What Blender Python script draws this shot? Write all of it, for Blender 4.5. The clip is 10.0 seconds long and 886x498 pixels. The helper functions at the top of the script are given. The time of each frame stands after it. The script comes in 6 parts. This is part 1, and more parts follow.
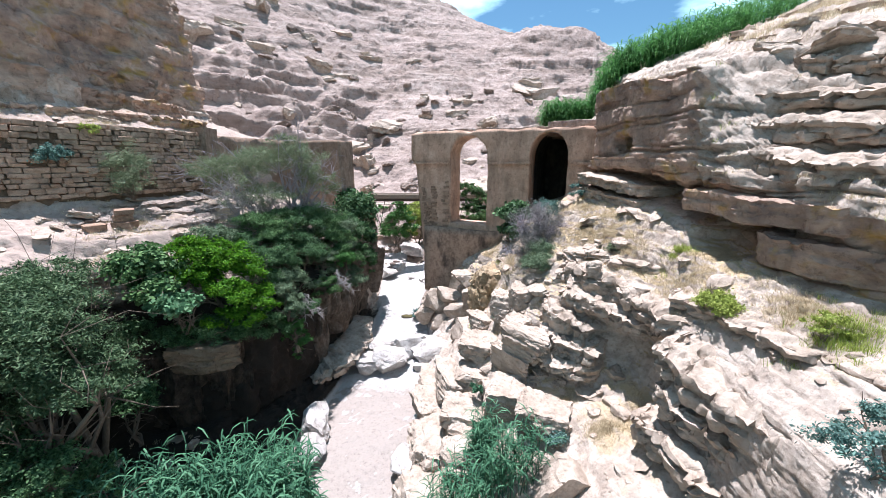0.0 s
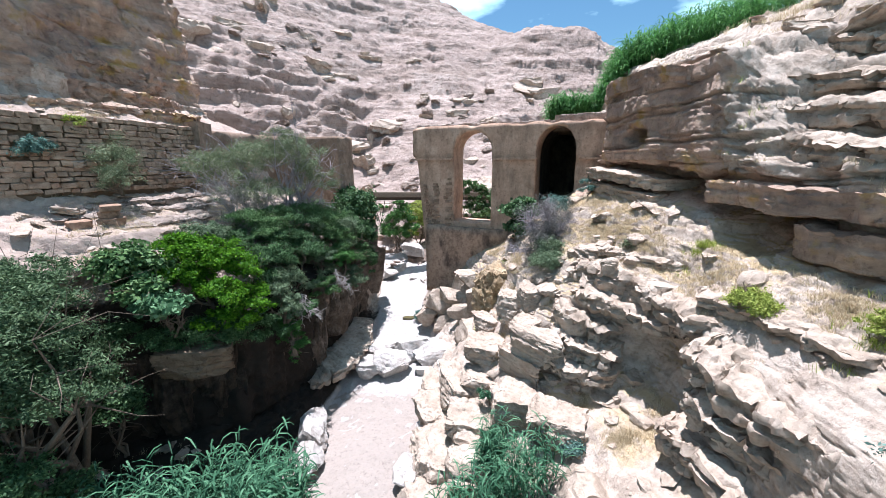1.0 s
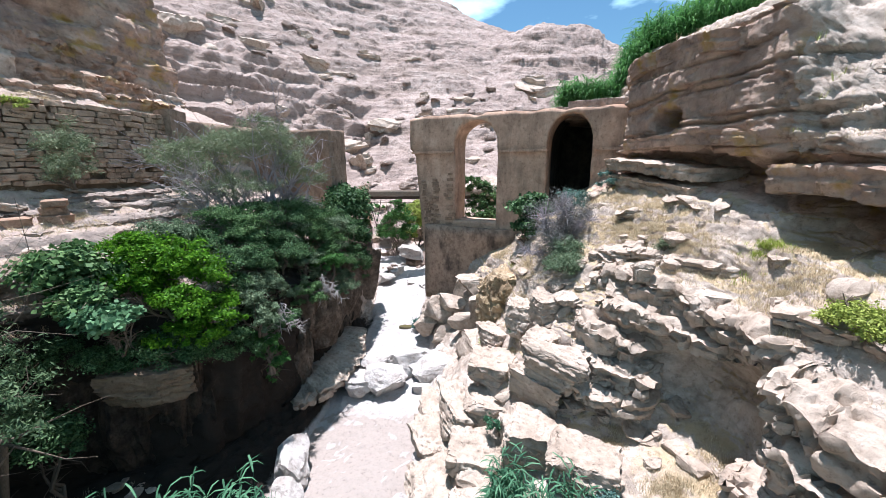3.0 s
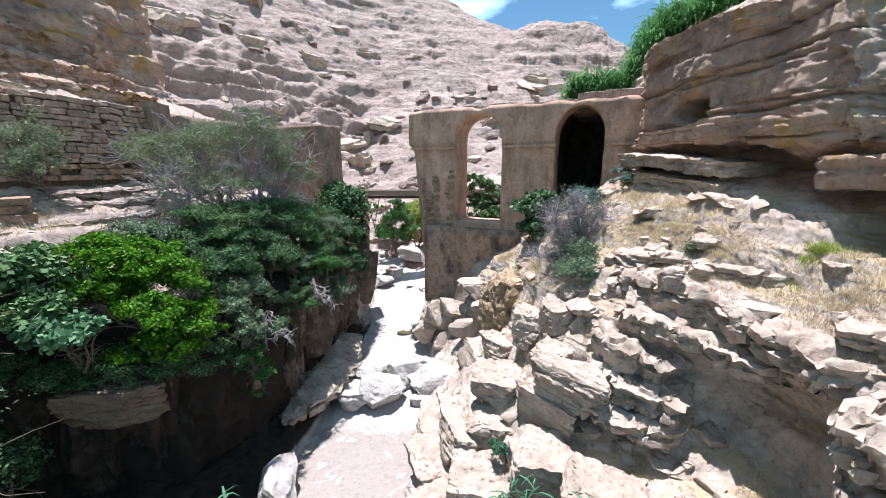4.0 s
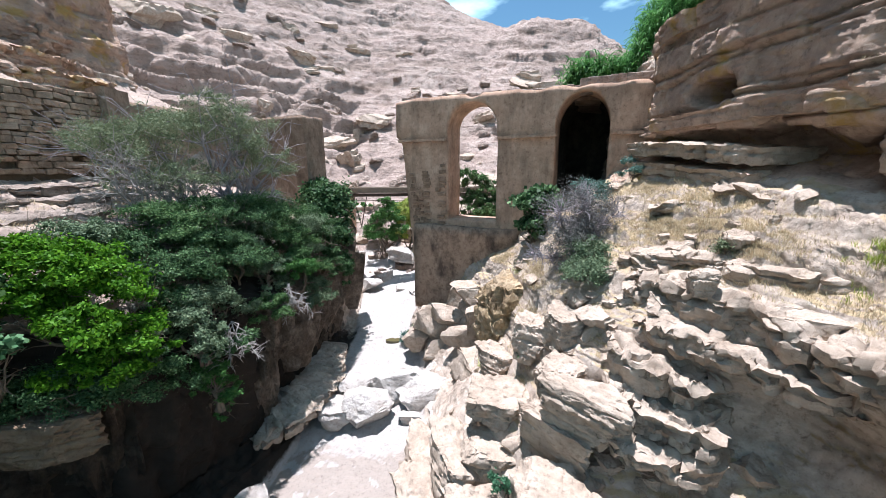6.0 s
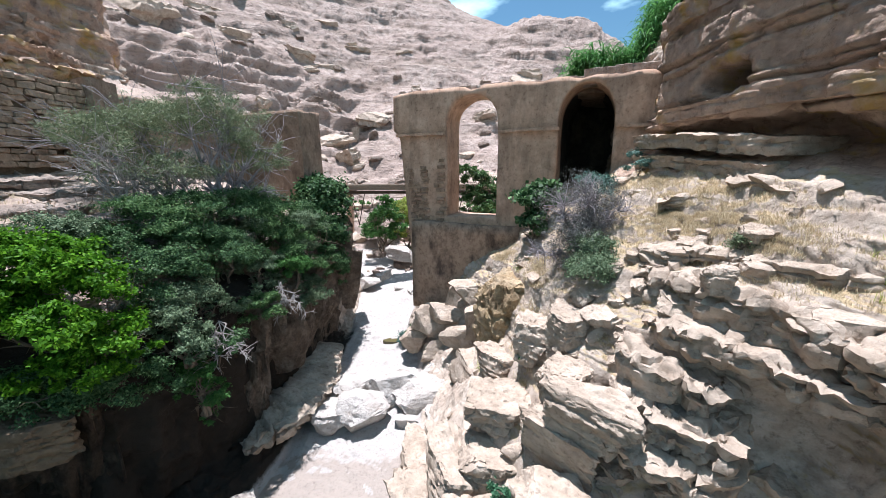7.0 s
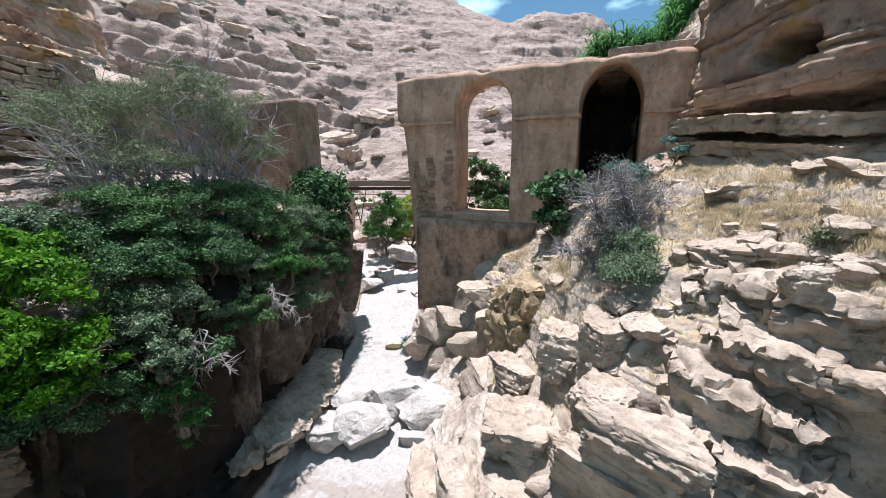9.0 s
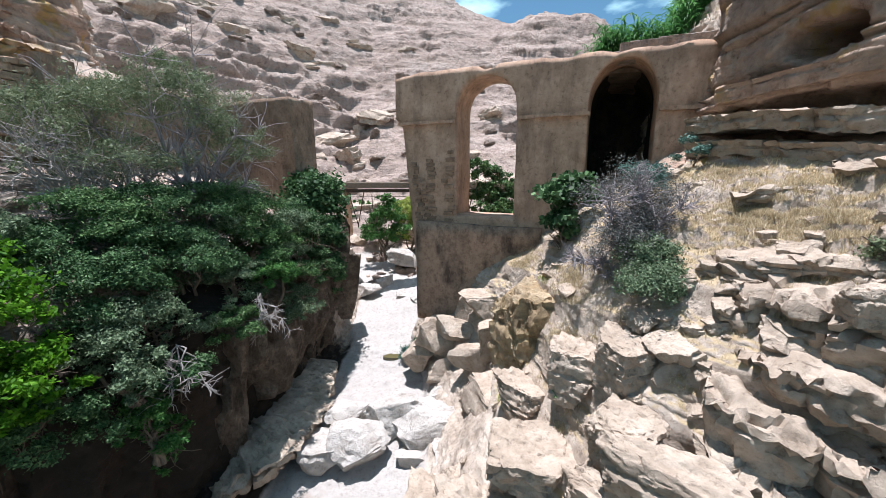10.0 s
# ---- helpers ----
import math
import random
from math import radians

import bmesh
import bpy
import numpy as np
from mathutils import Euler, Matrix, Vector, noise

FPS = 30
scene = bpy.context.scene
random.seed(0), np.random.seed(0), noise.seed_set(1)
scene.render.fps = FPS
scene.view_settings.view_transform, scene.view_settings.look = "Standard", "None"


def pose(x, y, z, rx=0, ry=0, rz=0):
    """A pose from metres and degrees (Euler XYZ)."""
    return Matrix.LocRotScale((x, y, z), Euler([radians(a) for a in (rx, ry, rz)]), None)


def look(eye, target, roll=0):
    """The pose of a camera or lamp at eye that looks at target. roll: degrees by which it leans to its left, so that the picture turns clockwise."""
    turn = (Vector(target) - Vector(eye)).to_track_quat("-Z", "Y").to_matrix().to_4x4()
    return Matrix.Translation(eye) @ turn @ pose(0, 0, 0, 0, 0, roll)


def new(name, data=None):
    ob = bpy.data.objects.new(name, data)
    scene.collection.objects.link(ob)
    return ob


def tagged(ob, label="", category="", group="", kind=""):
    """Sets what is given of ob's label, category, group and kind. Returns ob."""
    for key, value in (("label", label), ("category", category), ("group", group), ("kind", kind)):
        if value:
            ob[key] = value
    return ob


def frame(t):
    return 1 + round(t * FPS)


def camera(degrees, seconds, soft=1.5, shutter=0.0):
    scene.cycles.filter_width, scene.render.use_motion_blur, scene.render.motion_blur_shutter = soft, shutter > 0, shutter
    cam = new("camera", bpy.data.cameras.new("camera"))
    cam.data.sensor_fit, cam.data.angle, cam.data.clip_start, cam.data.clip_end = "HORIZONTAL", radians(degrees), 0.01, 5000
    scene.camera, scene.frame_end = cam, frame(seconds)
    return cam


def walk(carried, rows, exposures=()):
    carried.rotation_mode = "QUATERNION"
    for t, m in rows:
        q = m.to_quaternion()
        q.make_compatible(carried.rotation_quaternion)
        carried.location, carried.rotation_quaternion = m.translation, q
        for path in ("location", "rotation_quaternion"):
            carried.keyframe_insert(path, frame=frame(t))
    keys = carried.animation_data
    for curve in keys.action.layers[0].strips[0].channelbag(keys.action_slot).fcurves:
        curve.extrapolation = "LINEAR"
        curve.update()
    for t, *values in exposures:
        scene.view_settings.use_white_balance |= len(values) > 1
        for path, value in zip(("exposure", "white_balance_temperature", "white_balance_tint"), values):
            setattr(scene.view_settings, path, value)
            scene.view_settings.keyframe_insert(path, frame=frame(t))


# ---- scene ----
cam = camera(99.8, 10.0, soft=0.75)
METRES, EYE, TILT, LEAN, TURN = 8.0, 10.7, -13.0, 0.0, 0.0
ROWS = [
    (0.0, 0.0, 0.0, 0.0, -0.0, 0.0, 0.0),
    (0.5, -0.0114, 0.0474, -0.01, 0.03, 0.03, 0.0),
    (1.0, -0.022, 0.0949, -0.0208, -0.05, 0.31, 0.1),
    (1.5, -0.0264, 0.1471, -0.0294, -0.07, 0.61, 0.12),
    (2.0, -0.0258, 0.2053, -0.0356, -0.1, 0.74, 0.15),
    (2.5, -0.0232, 0.2716, -0.031, -0.05, 0.74, 0.16),
    (4.0, -0.02, 0.4824, -0.0118, 0.13, 0.81, 0.11),
    (4.5, -0.0241, 0.5425, -0.0101, 0.2, 0.86, 0.1),
    (5.0, -0.0229, 0.5927, -0.0059, -0.23, 0.92, 0.29),
    (5.5, -0.0186, 0.6307, -0.0048, -0.98, 0.89, 0.58),
    (7.0, 0.0013, 0.7256, -0.02, -0.84, 0.9, 0.48),
    (7.5, 0.0001, 0.7627, -0.0243, -0.84, 0.92, 0.45),
    (8.0, -0.0104, 0.8009, -0.0281, -0.72, 0.94, 0.36),
    (8.5, -0.0215, 0.8399, -0.0305, -0.62, 0.9, 0.34),
    (9.0, -0.0267, 0.8859, -0.0247, -0.58, 0.96, 0.35),
    (9.5, -0.028, 0.9335, -0.0139, -0.56, 1.08, 0.35),
    (10.0, -0.0275, 0.982, -0.0031, -0.55, 1.21, 0.35),
]
walk(cam, [(t, pose(0, 0, EYE, TILT, LEAN, TURN) @ pose(METRES * x, METRES * y, METRES * z, 90 + pitch, roll, yaw)) for t, x, y, z, yaw, pitch, roll in ROWS], exposures=[(0.0, 1.04, 5900, 19), (5.5, 0.99, 5980, 18), (10.0, 0.78, 6080, 16)])


from mathutils.bvhtree import BVHTree

# ---- sky, sun, exposure ----
SUN = Vector((-0.075, 0.14, 0.985)).normalized()
sky = bpy.data.worlds.new("sky")
scene.world = sky
sky.use_nodes = True
wn, wl = sky.node_tree.nodes, sky.node_tree.links
wn.clear()
w_out = wn.new("ShaderNodeOutputWorld")
w_bg = wn.new("ShaderNodeBackground")
w_sky = wn.new("ShaderNodeTexSky")
w_sky.sky_type, w_sky.sun_disc = "NISHITA", False
w_sky.sun_elevation = math.asin(SUN.z)
w_sky.sun_rotation = math.atan2(SUN.x, SUN.y)
w_sky.altitude, w_sky.air_density, w_sky.dust_density, w_sky.ozone_density = 100, 1.2, 0.6, 0.6
w_bg.inputs["Strength"].default_value = 0.056
w_co = wn.new("ShaderNodeTexCoord")
w_map = wn.new("ShaderNodeMapping")
w_map.inputs["Scale"].default_value = (2.2, 2.2, 6.0)
w_noise = wn.new("ShaderNodeTexNoise")
w_noise.inputs["Scale"].default_value, w_noise.inputs["Detail"].default_value = 2.2, 6.0
w_ramp = wn.new("ShaderNodeValToRGB")
w_ramp.color_ramp.elements[0].position, w_ramp.color_ramp.elements[1].position = 0.50, 0.68
w_mix = wn.new("ShaderNodeMixRGB")
w_mix.inputs["Color2"].default_value = (14, 15, 15.5, 1)
wl.new(w_co.outputs["Generated"], w_map.inputs["Vector"])
wl.new(w_map.outputs["Vector"], w_noise.inputs["Vector"])
wl.new(w_noise.outputs["Fac"], w_ramp.inputs["Fac"])
wl.new(w_ramp.outputs["Color"], w_mix.inputs["Fac"])
wl.new(w_sky.outputs["Color"], w_mix.inputs["Color1"])
w_tint = wn.new("ShaderNodeMixRGB")
w_tint.blend_type = "MULTIPLY"
w_tint.inputs["Fac"].default_value = 1.0
w_tint.inputs["Color2"].default_value = (0.74, 1.10, 1.12, 1)
wl.new(w_mix.outputs["Color"], w_tint.inputs["Color1"])
wl.new(w_tint.outputs["Color"], w_bg.inputs["Color"])
wl.new(w_bg.outputs["Background"], w_out.inputs["Surface"])
sun_data = bpy.data.lights.new("sun", "SUN")
sun_data.energy, sun_data.angle, sun_data.color = 5.0, radians(0.55), (1.0, 0.98, 0.95)
sun = new("sun", sun_data)
sun.matrix_world = look((0, 0, 60), Vector((0, 0, 60)) - SUN)


# ---- number noise ----
def hashed(i, j, k, seed=0):
    n = (i.astype(np.int64) * 374761393 + j.astype(np.int64) * 668265263 + k.astype(np.int64) * 2147483647 + seed * 1274126177) & 0xFFFFFFFF
    n = ((n ^ (n >> 13)) * 1274126177) & 0xFFFFFFFF
    n = ((n ^ (n >> 16)) * 2246822519) & 0xFFFFFFFF
    return ((n ^ (n >> 15)) & 0xFFFFFF) / float(0xFFFFFF)


def vnoise(p, seed=0):
    """Smooth noise in -1..1 at points p (n, 3)."""
    b = np.floor(p)
    f = p - b
    u = f * f * (3 - 2 * f)
    b = b.astype(np.int64)
    out = 0
    for dx in (0, 1):
        for dy in (0, 1):
            for dz in (0, 1):
                w = (u[:, 0] if dx else 1 - u[:, 0]) * (u[:, 1] if dy else 1 - u[:, 1]) * (u[:, 2] if dz else 1 - u[:, 2])
                out = out + w * hashed(b[:, 0] + dx, b[:, 1] + dy, b[:, 2] + dz, seed)
    return out * 2 - 1


def fbm(p, octaves=4, seed=0):
    out, a, s = 0, 0.5, 1.0
    for o in range(octaves):
        out = out + a * vnoise(p * s + 17.3 * o, seed + o)
        a, s = a * 0.5, s * 2.03
    return out


def cells(p, seed=0):
    """A value per block, in -1..1."""
    b = np.floor(p)
    return hashed(b[:, 0], b[:, 1], b[:, 2], seed) * 2 - 1


def smooth(a, b, x):
    t = np.clip((x - a) / (b - a), 0, 1)
    return t * t * (3 - 2 * t)


# ---- mesh helpers ----
def raw_mesh(name, verts, faces, smooth_shade=True, check=False):
    """A mesh from arrays: verts (n, 3), faces (m, 3 or 4)."""
    me = bpy.data.meshes.new(name)
    verts, faces = np.asarray(verts, np.float32), np.asarray(faces, np.int32)
    k = faces.shape[1]
    me.vertices.add(len(verts))
    me.vertices.foreach_set("co", verts.ravel())
    me.loops.add(faces.size)
    me.loops.foreach_set("vertex_index", faces.ravel())
    me.polygons.add(len(faces))
    me.polygons.foreach_set("loop_start", np.arange(0, faces.size, k, dtype=np.int32))
    me.polygons.foreach_set("loop_total", np.full(len(faces), k, np.int32))
    me.polygons.foreach_set("use_smooth", np.full(len(faces), smooth_shade, bool))
    me.update(calc_edges=True)
    if check:
        me.validate()
    return me


def put(name, me, material, parent=None, label="", m=None):
    if material and not me.materials:
        me.materials.append(material)
    ob = new(name, me)
    if m is not None:
        ob.matrix_basis = m
    if parent is not None:
        ob.parent = parent
    if label:
        ob["label"] = label
    return ob


def part(name, bm, material, parent, label=""):
    me = bpy.data.meshes.new(name)
    bm.to_mesh(me)
    bm.free()
    return put(name, me, material, parent, label)


def empty(name, place=(0, 0, 0)):
    ob = new(name)
    ob.location = place
    ob.empty_display_size = 0.2
    return ob


def box_bm(x0, x1, y0, y1, z0, z1, bevel=0.0):
    bm = bmesh.new()
    bmesh.ops.create_cube(bm, size=1)
    for v in bm.verts:
        v.co = Vector(((x0 + x1) / 2 + v.co.x * (x1 - x0), (y0 + y1) / 2 + v.co.y * (y1 - y0), (z0 + z1) / 2 + v.co.z * (z1 - z0)))
    if bevel:
        bmesh.ops.bevel(bm, geom=bm.edges[:], offset=bevel, segments=1, affect="EDGES")
    return bm


# ---- materials ----
def shader(name):
    m = bpy.data.materials.new(name)
    m.use_nodes = True
    return m, m.node_tree.nodes, m.node_tree.links, m.node_tree.nodes["Principled BSDF"]


def node(nodes, kind, **values):
    n = nodes.new(kind)
    for key, value in values.items():
        n.inputs[key].default_value = value
    return n


def ramp_of(nodes, stops):
    r = nodes.new("ShaderNodeValToRGB")
    e = r.color_ramp.elements
    while len(e) < len(stops):
        e.new(0.5)
    for el, (pos, col) in zip(e, stops):
        el.position, el.color = pos, (*col, 1)
    return r


def stone_material(name, dark, mid, pale, scale=0.6, layer=1.5, bump=0.5, stain=(0.16, 0.115, 0.08), stain_amount=0.5, rough=0.9, lichen=None, zones=False, unit=1.0, across=0.7, relief=0.40):
    m, n, l, b = shader(name)
    b.inputs["Roughness"].default_value = rough
    b.inputs["Specular IOR Level"].default_value = 0.2
    geo = n.new("ShaderNodeNewGeometry")
    big = node(n, "ShaderNodeTexNoise", Scale=scale * unit, Detail=6.0, Roughness=0.6)
    l.new(geo.outputs["Position"], big.inputs["Vector"])
    base = ramp_of(n, [(0.32, dark), (0.48, mid), (0.64, pale)])
    mott = node(n, "ShaderNodeTexNoise", Scale=3.1 * unit, Detail=8.0, Roughness=0.72)
    l.new(geo.outputs["Position"], mott.inputs["Vector"])
    both = n.new("ShaderNodeMixRGB")
    both.inputs["Fac"].default_value = 0.55
    l.new(big.outputs["Fac"], both.inputs["Color1"])
    l.new(mott.outputs["Fac"], both.inputs["Color2"])
    l.new(both.outputs["Color"], base.inputs["Fac"])
    # thin layers, slightly tilted
    lay_map = n.new("ShaderNodeMapping")
    lay_map.inputs["Rotation"].default_value = (0.05, -0.07, 0)
    lay_map.inputs["Scale"].default_value = (across * unit, across * unit, layer * unit)
    l.new(geo.outputs["Position"], lay_map.inputs["Vector"])
    lay = node(n, "ShaderNodeTexNoise", Scale=1.6, Detail=7.0, Roughness=0.65)
    l.new(lay_map.outputs["Vector"], lay.inputs["Vector"])
    st = ramp_of(n, [(0.36, (1, 1, 1)), (0.52, (0, 0, 0))])
    l.new(lay.outputs["Fac"], st.inputs["Fac"])
    amount = n.new("ShaderNodeMath")
    amount.operation = "MULTIPLY"
    amount.inputs[1].default_value = stain_amount
    l.new(st.outputs["Color"], amount.inputs[0])
    mix = n.new("ShaderNodeMixRGB")
    mix.inputs["Color2"].default_value = (*stain, 1)
    l.new(amount.outputs[0], mix.inputs["Fac"])
    l.new(base.outputs["Color"], mix.inputs["Color1"])
    col = mix.outputs["Color"]
    # grain and pits
    fine = node(n, "ShaderNodeTexNoise", Scale=7.0 * unit, Detail=8.0, Roughness=0.78)
    l.new(geo.outputs["Position"], fine.inputs["Vector"])
    grain = ramp_of(n, [(0.33, (0.36, 0.33, 0.31)), (0.46, (0.90, 0.89, 0.88)), (0.62, (1.0, 0.99, 0.98)), (0.75, (1.12, 1.12, 1.12))])
    l.new(fine.outputs["Fac"], grain.inputs["Fac"])
    mul = n.new("ShaderNodeMixRGB")
    mul.blend_type = "MULTIPLY"
    mul.inputs["Fac"].default_value = 0.8
    l.new(col, mul.inputs["Color1"])
    l.new(grain.outputs["Color"], mul.inputs["Color2"])
    col = mul.outputs["Color"]
    if lichen:
        ln = node(n, "ShaderNodeTexNoise", Scale=0.9, Detail=5.0, Roughness=0.6)
        l.new(geo.outputs["Position"], ln.inputs["Vector"])
        lr = ramp_of(n, [(0.55, (0, 0, 0)), (0.66, (1, 1, 1))])
        l.new(ln.outputs["Fac"], lr.inputs["Fac"])
        lm = n.new("ShaderNodeMixRGB")
        lm.inputs["Color2"].default_value = (*lichen, 1)
        l.new(lr.outputs["Color"], lm.inputs["Fac"])
        l.new(col, lm.inputs["Color1"])
        col = lm.outputs["Color"]
    if zones:
        for key, colour in zones:
            at = n.new("ShaderNodeAttribute")
            at.attribute_name = key
            zn = node(n, "ShaderNodeTexNoise", Scale=2.3, Detail=6.0, Roughness=0.7)
            l.new(geo.outputs["Position"], zn.inputs["Vector"])
            add = n.new("ShaderNodeMath")
            add.operation = "ADD"
            l.new(at.outputs["Fac"], add.inputs[0])
            l.new(zn.outputs["Fac"], add.inputs[1])
            zr = ramp_of(n, [(0.56, (0, 0, 0)), (0.84, (1, 1, 1))])
            sub = n.new("ShaderNodeMath")
            sub.operation = "MULTIPLY"
            sub.inputs[1].default_value = 0.8
            l.new(add.outputs[0], sub.inputs[0])
            l.new(sub.outputs[0], zr.inputs["Fac"])
            zm = n.new("ShaderNodeMixRGB")
            l.new(zr.outputs["Color"], zm.inputs["Fac"])
            l.new(col, zm.inputs["Color1"])
            tint = n.new("ShaderNodeMixRGB")
            tint.blend_type = "MULTIPLY"
            tint.inputs["Fac"].default_value = 0.55
            tint.inputs["Color1"].default_value = (*colour, 1)
            l.new(grain.outputs["Color"], tint.inputs["Color2"])
            l.new(tint.outputs["Color"], zm.inputs["Color2"])
            col = zm.outputs["Color"]
    l.new(col, b.inputs["Base Color"])
    # relief: layers, lumps, grain
    crack = node(n, "ShaderNodeTexVoronoi", Scale=1.3 * unit)
    crack.feature = "DISTANCE_TO_EDGE"
    wob = n.new("ShaderNodeMixRGB")
    wob.blend_type = "ADD"
    wob.inputs["Fac"].default_value = 1.6
    l.new(geo.outputs["Position"], wob.inputs["Color1"])
    l.new(big.outputs["Color"], wob.inputs["Color2"])
    l.new(wob.outputs["Color"], crack.inputs["Vector"])
    cr = ramp_of(n, [(0.0, (0, 0, 0)), (0.06, (1, 1, 1))])
    l.new(crack.outputs["Distance"], cr.inputs["Fac"])
    h1 = n.new("ShaderNodeMath")
    h1.operation = "MULTIPLY_ADD"
    h1.inputs[1].default_value = 0.10
    l.new(cr.outputs["Color"], h1.inputs[0])
    l.new(lay.outputs["Fac"], h1.inputs[2])
    h2 = n.new("ShaderNodeMath")
    h2.operation = "MULTIPLY_ADD"
    h2.inputs[1].default_value = 0.55
    l.new(fine.outputs["Fac"], h2.inputs[0])
    h3 = n.new("ShaderNodeMath")
    h3.operation = "ADD"
    l.new(h1.outputs[0], h3.inputs[0])
    l.new(mott.outputs["Fac"], h3.inputs[1])
    l.new(h3.outputs[0], h2.inputs[2])
    bp = node(n, "ShaderNodeBump", Strength=bump, Distance=relief / unit)
    l.new(h2.outputs[0], bp.inputs["Height"])
    l.new(bp.outputs["Normal"], b.inputs["Normal"])
    return m


def leaf_material(name, dark, mid, pale, glow=0.2, rough=0.55):
    m, n, l, b = shader(name)
    geo = n.new("ShaderNodeNewGeometry")
    r = ramp_of(n, [(0.0, dark), (0.55, mid), (1.0, pale)])
    l.new(geo.outputs["Random Per Island"], r.inputs["Fac"])
    l.new(r.outputs["Color"], b.inputs["Base Color"])
    b.inputs["Roughness"].default_value = rough
    b.inputs["Specular IOR Level"].default_value = 0.12
    tr = n.new("ShaderNodeBsdfTranslucent")
    l.new(r.outputs["Color"], tr.inputs["Color"])
    mx = n.new("ShaderNodeMixShader")
    mx.inputs["Fac"].default_value = glow
    out = n["Material Output"]
    l.new(b.outputs["BSDF"], mx.inputs[1])
    l.new(tr.outputs["BSDF"], mx.inputs[2])
    l.new(mx.outputs["Shader"], out.inputs["Surface"])
    return m


def plain_material(name, a, b_col, scale=6.0, rough=0.85, bump=0.3, stretch=(1, 1, 1)):
    m, n, l, b = shader(name)
    b.inputs["Roughness"].default_value = rough
    b.inputs["Specular IOR Level"].default_value = 0.25
    tc = n.new("ShaderNodeTexCoord")
    mp = n.new("ShaderNodeMapping")
    mp.inputs["Scale"].default_value = stretch
    l.new(tc.outputs["Object"], mp.inputs["Vector"])
    nz = node(n, "ShaderNodeTexNoise", Scale=scale, Detail=6.0, Roughness=0.65)
    l.new(mp.outputs["Vector"], nz.inputs["Vector"])
    r = ramp_of(n, [(0.3, a), (0.7, b_col)])
    l.new(nz.outputs["Fac"], r.inputs["Fac"])
    l.new(r.outputs["Color"], b.inputs["Base Color"])
    bp = node(n, "ShaderNodeBump", Strength=bump, Distance=0.03)
    l.new(nz.outputs["Fac"], bp.inputs["Height"])
    l.new(bp.outputs["Normal"], b.inputs["Normal"])
    return m


STRAW = (0.46, 0.36, 0.225)
# The last zone's near-black is the left bank's shade, kept as ground colour.
M_ground = stone_material("layered_limestone", (0.30, 0.24, 0.19), (0.475, 0.395, 0.325), (0.60, 0.52, 0.445), relief=0.2, layer=1.3, across=1.1, stain_amount=0.4, zones=(("pale", (0.42, 0.39, 0.365)), ("mud", (0.33, 0.285, 0.25)), ("straw", STRAW), ("scree", (0.395, 0.31, 0.262)), ("bank_shade", (0.03, 0.024, 0.019))))
M_boulder = stone_material("tan_boulder_stone", (0.29, 0.225, 0.17), (0.455, 0.37, 0.295), (0.58, 0.49, 0.405), scale=0.9, layer=1.3, across=1.0, bump=0.6, relief=0.15, stain_amount=0.22)
M_outcrop = stone_material("outcrop_stone", (0.29, 0.22, 0.18), (0.45, 0.35, 0.29), (0.56, 0.46, 0.395), scale=0.8, layer=1.6, bump=1.0, unit=0.3)
M_hill = stone_material("scree_hillside", (0.28, 0.22, 0.19), (0.42, 0.33, 0.285), (0.53, 0.44, 0.385), scale=0.5, layer=2.4, bump=0.6, unit=0.2, stain_amount=0.45, across=0.3)
M_white = stone_material("bleached_stone", (0.38, 0.345, 0.31), (0.51, 0.475, 0.44), (0.62, 0.585, 0.55), scale=0.9, layer=1.6, bump=0.7, stain_amount=0.3, relief=0.16)
M_cliff = stone_material("cliff_stone", (0.32, 0.225, 0.19), (0.54, 0.395, 0.305), (0.68, 0.53, 0.42), scale=0.45, layer=1.6, across=0.5, bump=0.6, stain=(0.16, 0.13, 0.12), stain_amount=0.5, lichen=(0.46, 0.31, 0.12), unit=0.5)
# Brown tufa, darkened further so that the bank's shade sits in the colour.
M_shade_tufa = stone_material("shade_tufa", (0.05, 0.039, 0.031), (0.14, 0.108, 0.083), (0.31, 0.25, 0.20), scale=1.2, layer=0.5, across=1.4, bump=0.8)
# Much darker copy of the tufa above; deep shade is put into its colour.
M_deep_shade = stone_material("deep_shade_rock", (0.018, 0.014, 0.012), (0.05, 0.039, 0.031), (0.12, 0.096, 0.077), scale=1.2, layer=0.5, across=1.4, bump=0.8)
M_ruin = stone_material("ruin_plaster", (0.20, 0.135, 0.095), (0.29, 0.205, 0.15), (0.38, 0.28, 0.21), scale=1.2, layer=0.5, bump=0.35, stain_amount=0.6, stain=(0.11, 0.075, 0.055), across=1.1)
M_plaster = stone_material("aqueduct_plaster", (0.38, 0.24, 0.165), (0.53, 0.35, 0.25), (0.64, 0.45, 0.335), scale=0.9, layer=0.35, bump=0.16, stain_amount=0.5, stain=(0.17, 0.115, 0.085), across=1.1)
M_masonry = stone_material("dry_wall_stone", (0.17, 0.12, 0.085), (0.27, 0.20, 0.14), (0.37, 0.29, 0.21), scale=1.5, bump=0.5)
M_mortar = stone_material("wall_core", (0.14, 0.10, 0.07), (0.20, 0.145, 0.10), (0.26, 0.19, 0.13), scale=1.5, bump=0.5)
M_terrace = stone_material("terrace_stone", (0.21, 0.17, 0.145), (0.345, 0.285, 0.245), (0.50, 0.43, 0.375), scale=1.2, layer=2.0, bump=0.8, relief=0.16)
M_bark = plain_material("bark", (0.10, 0.075, 0.055), (0.20, 0.16, 0.12), stretch=(6, 6, 1))
M_dead = plain_material("dead_twig", (0.24, 0.215, 0.20), (0.40, 0.365, 0.345), stretch=(6, 6, 1))
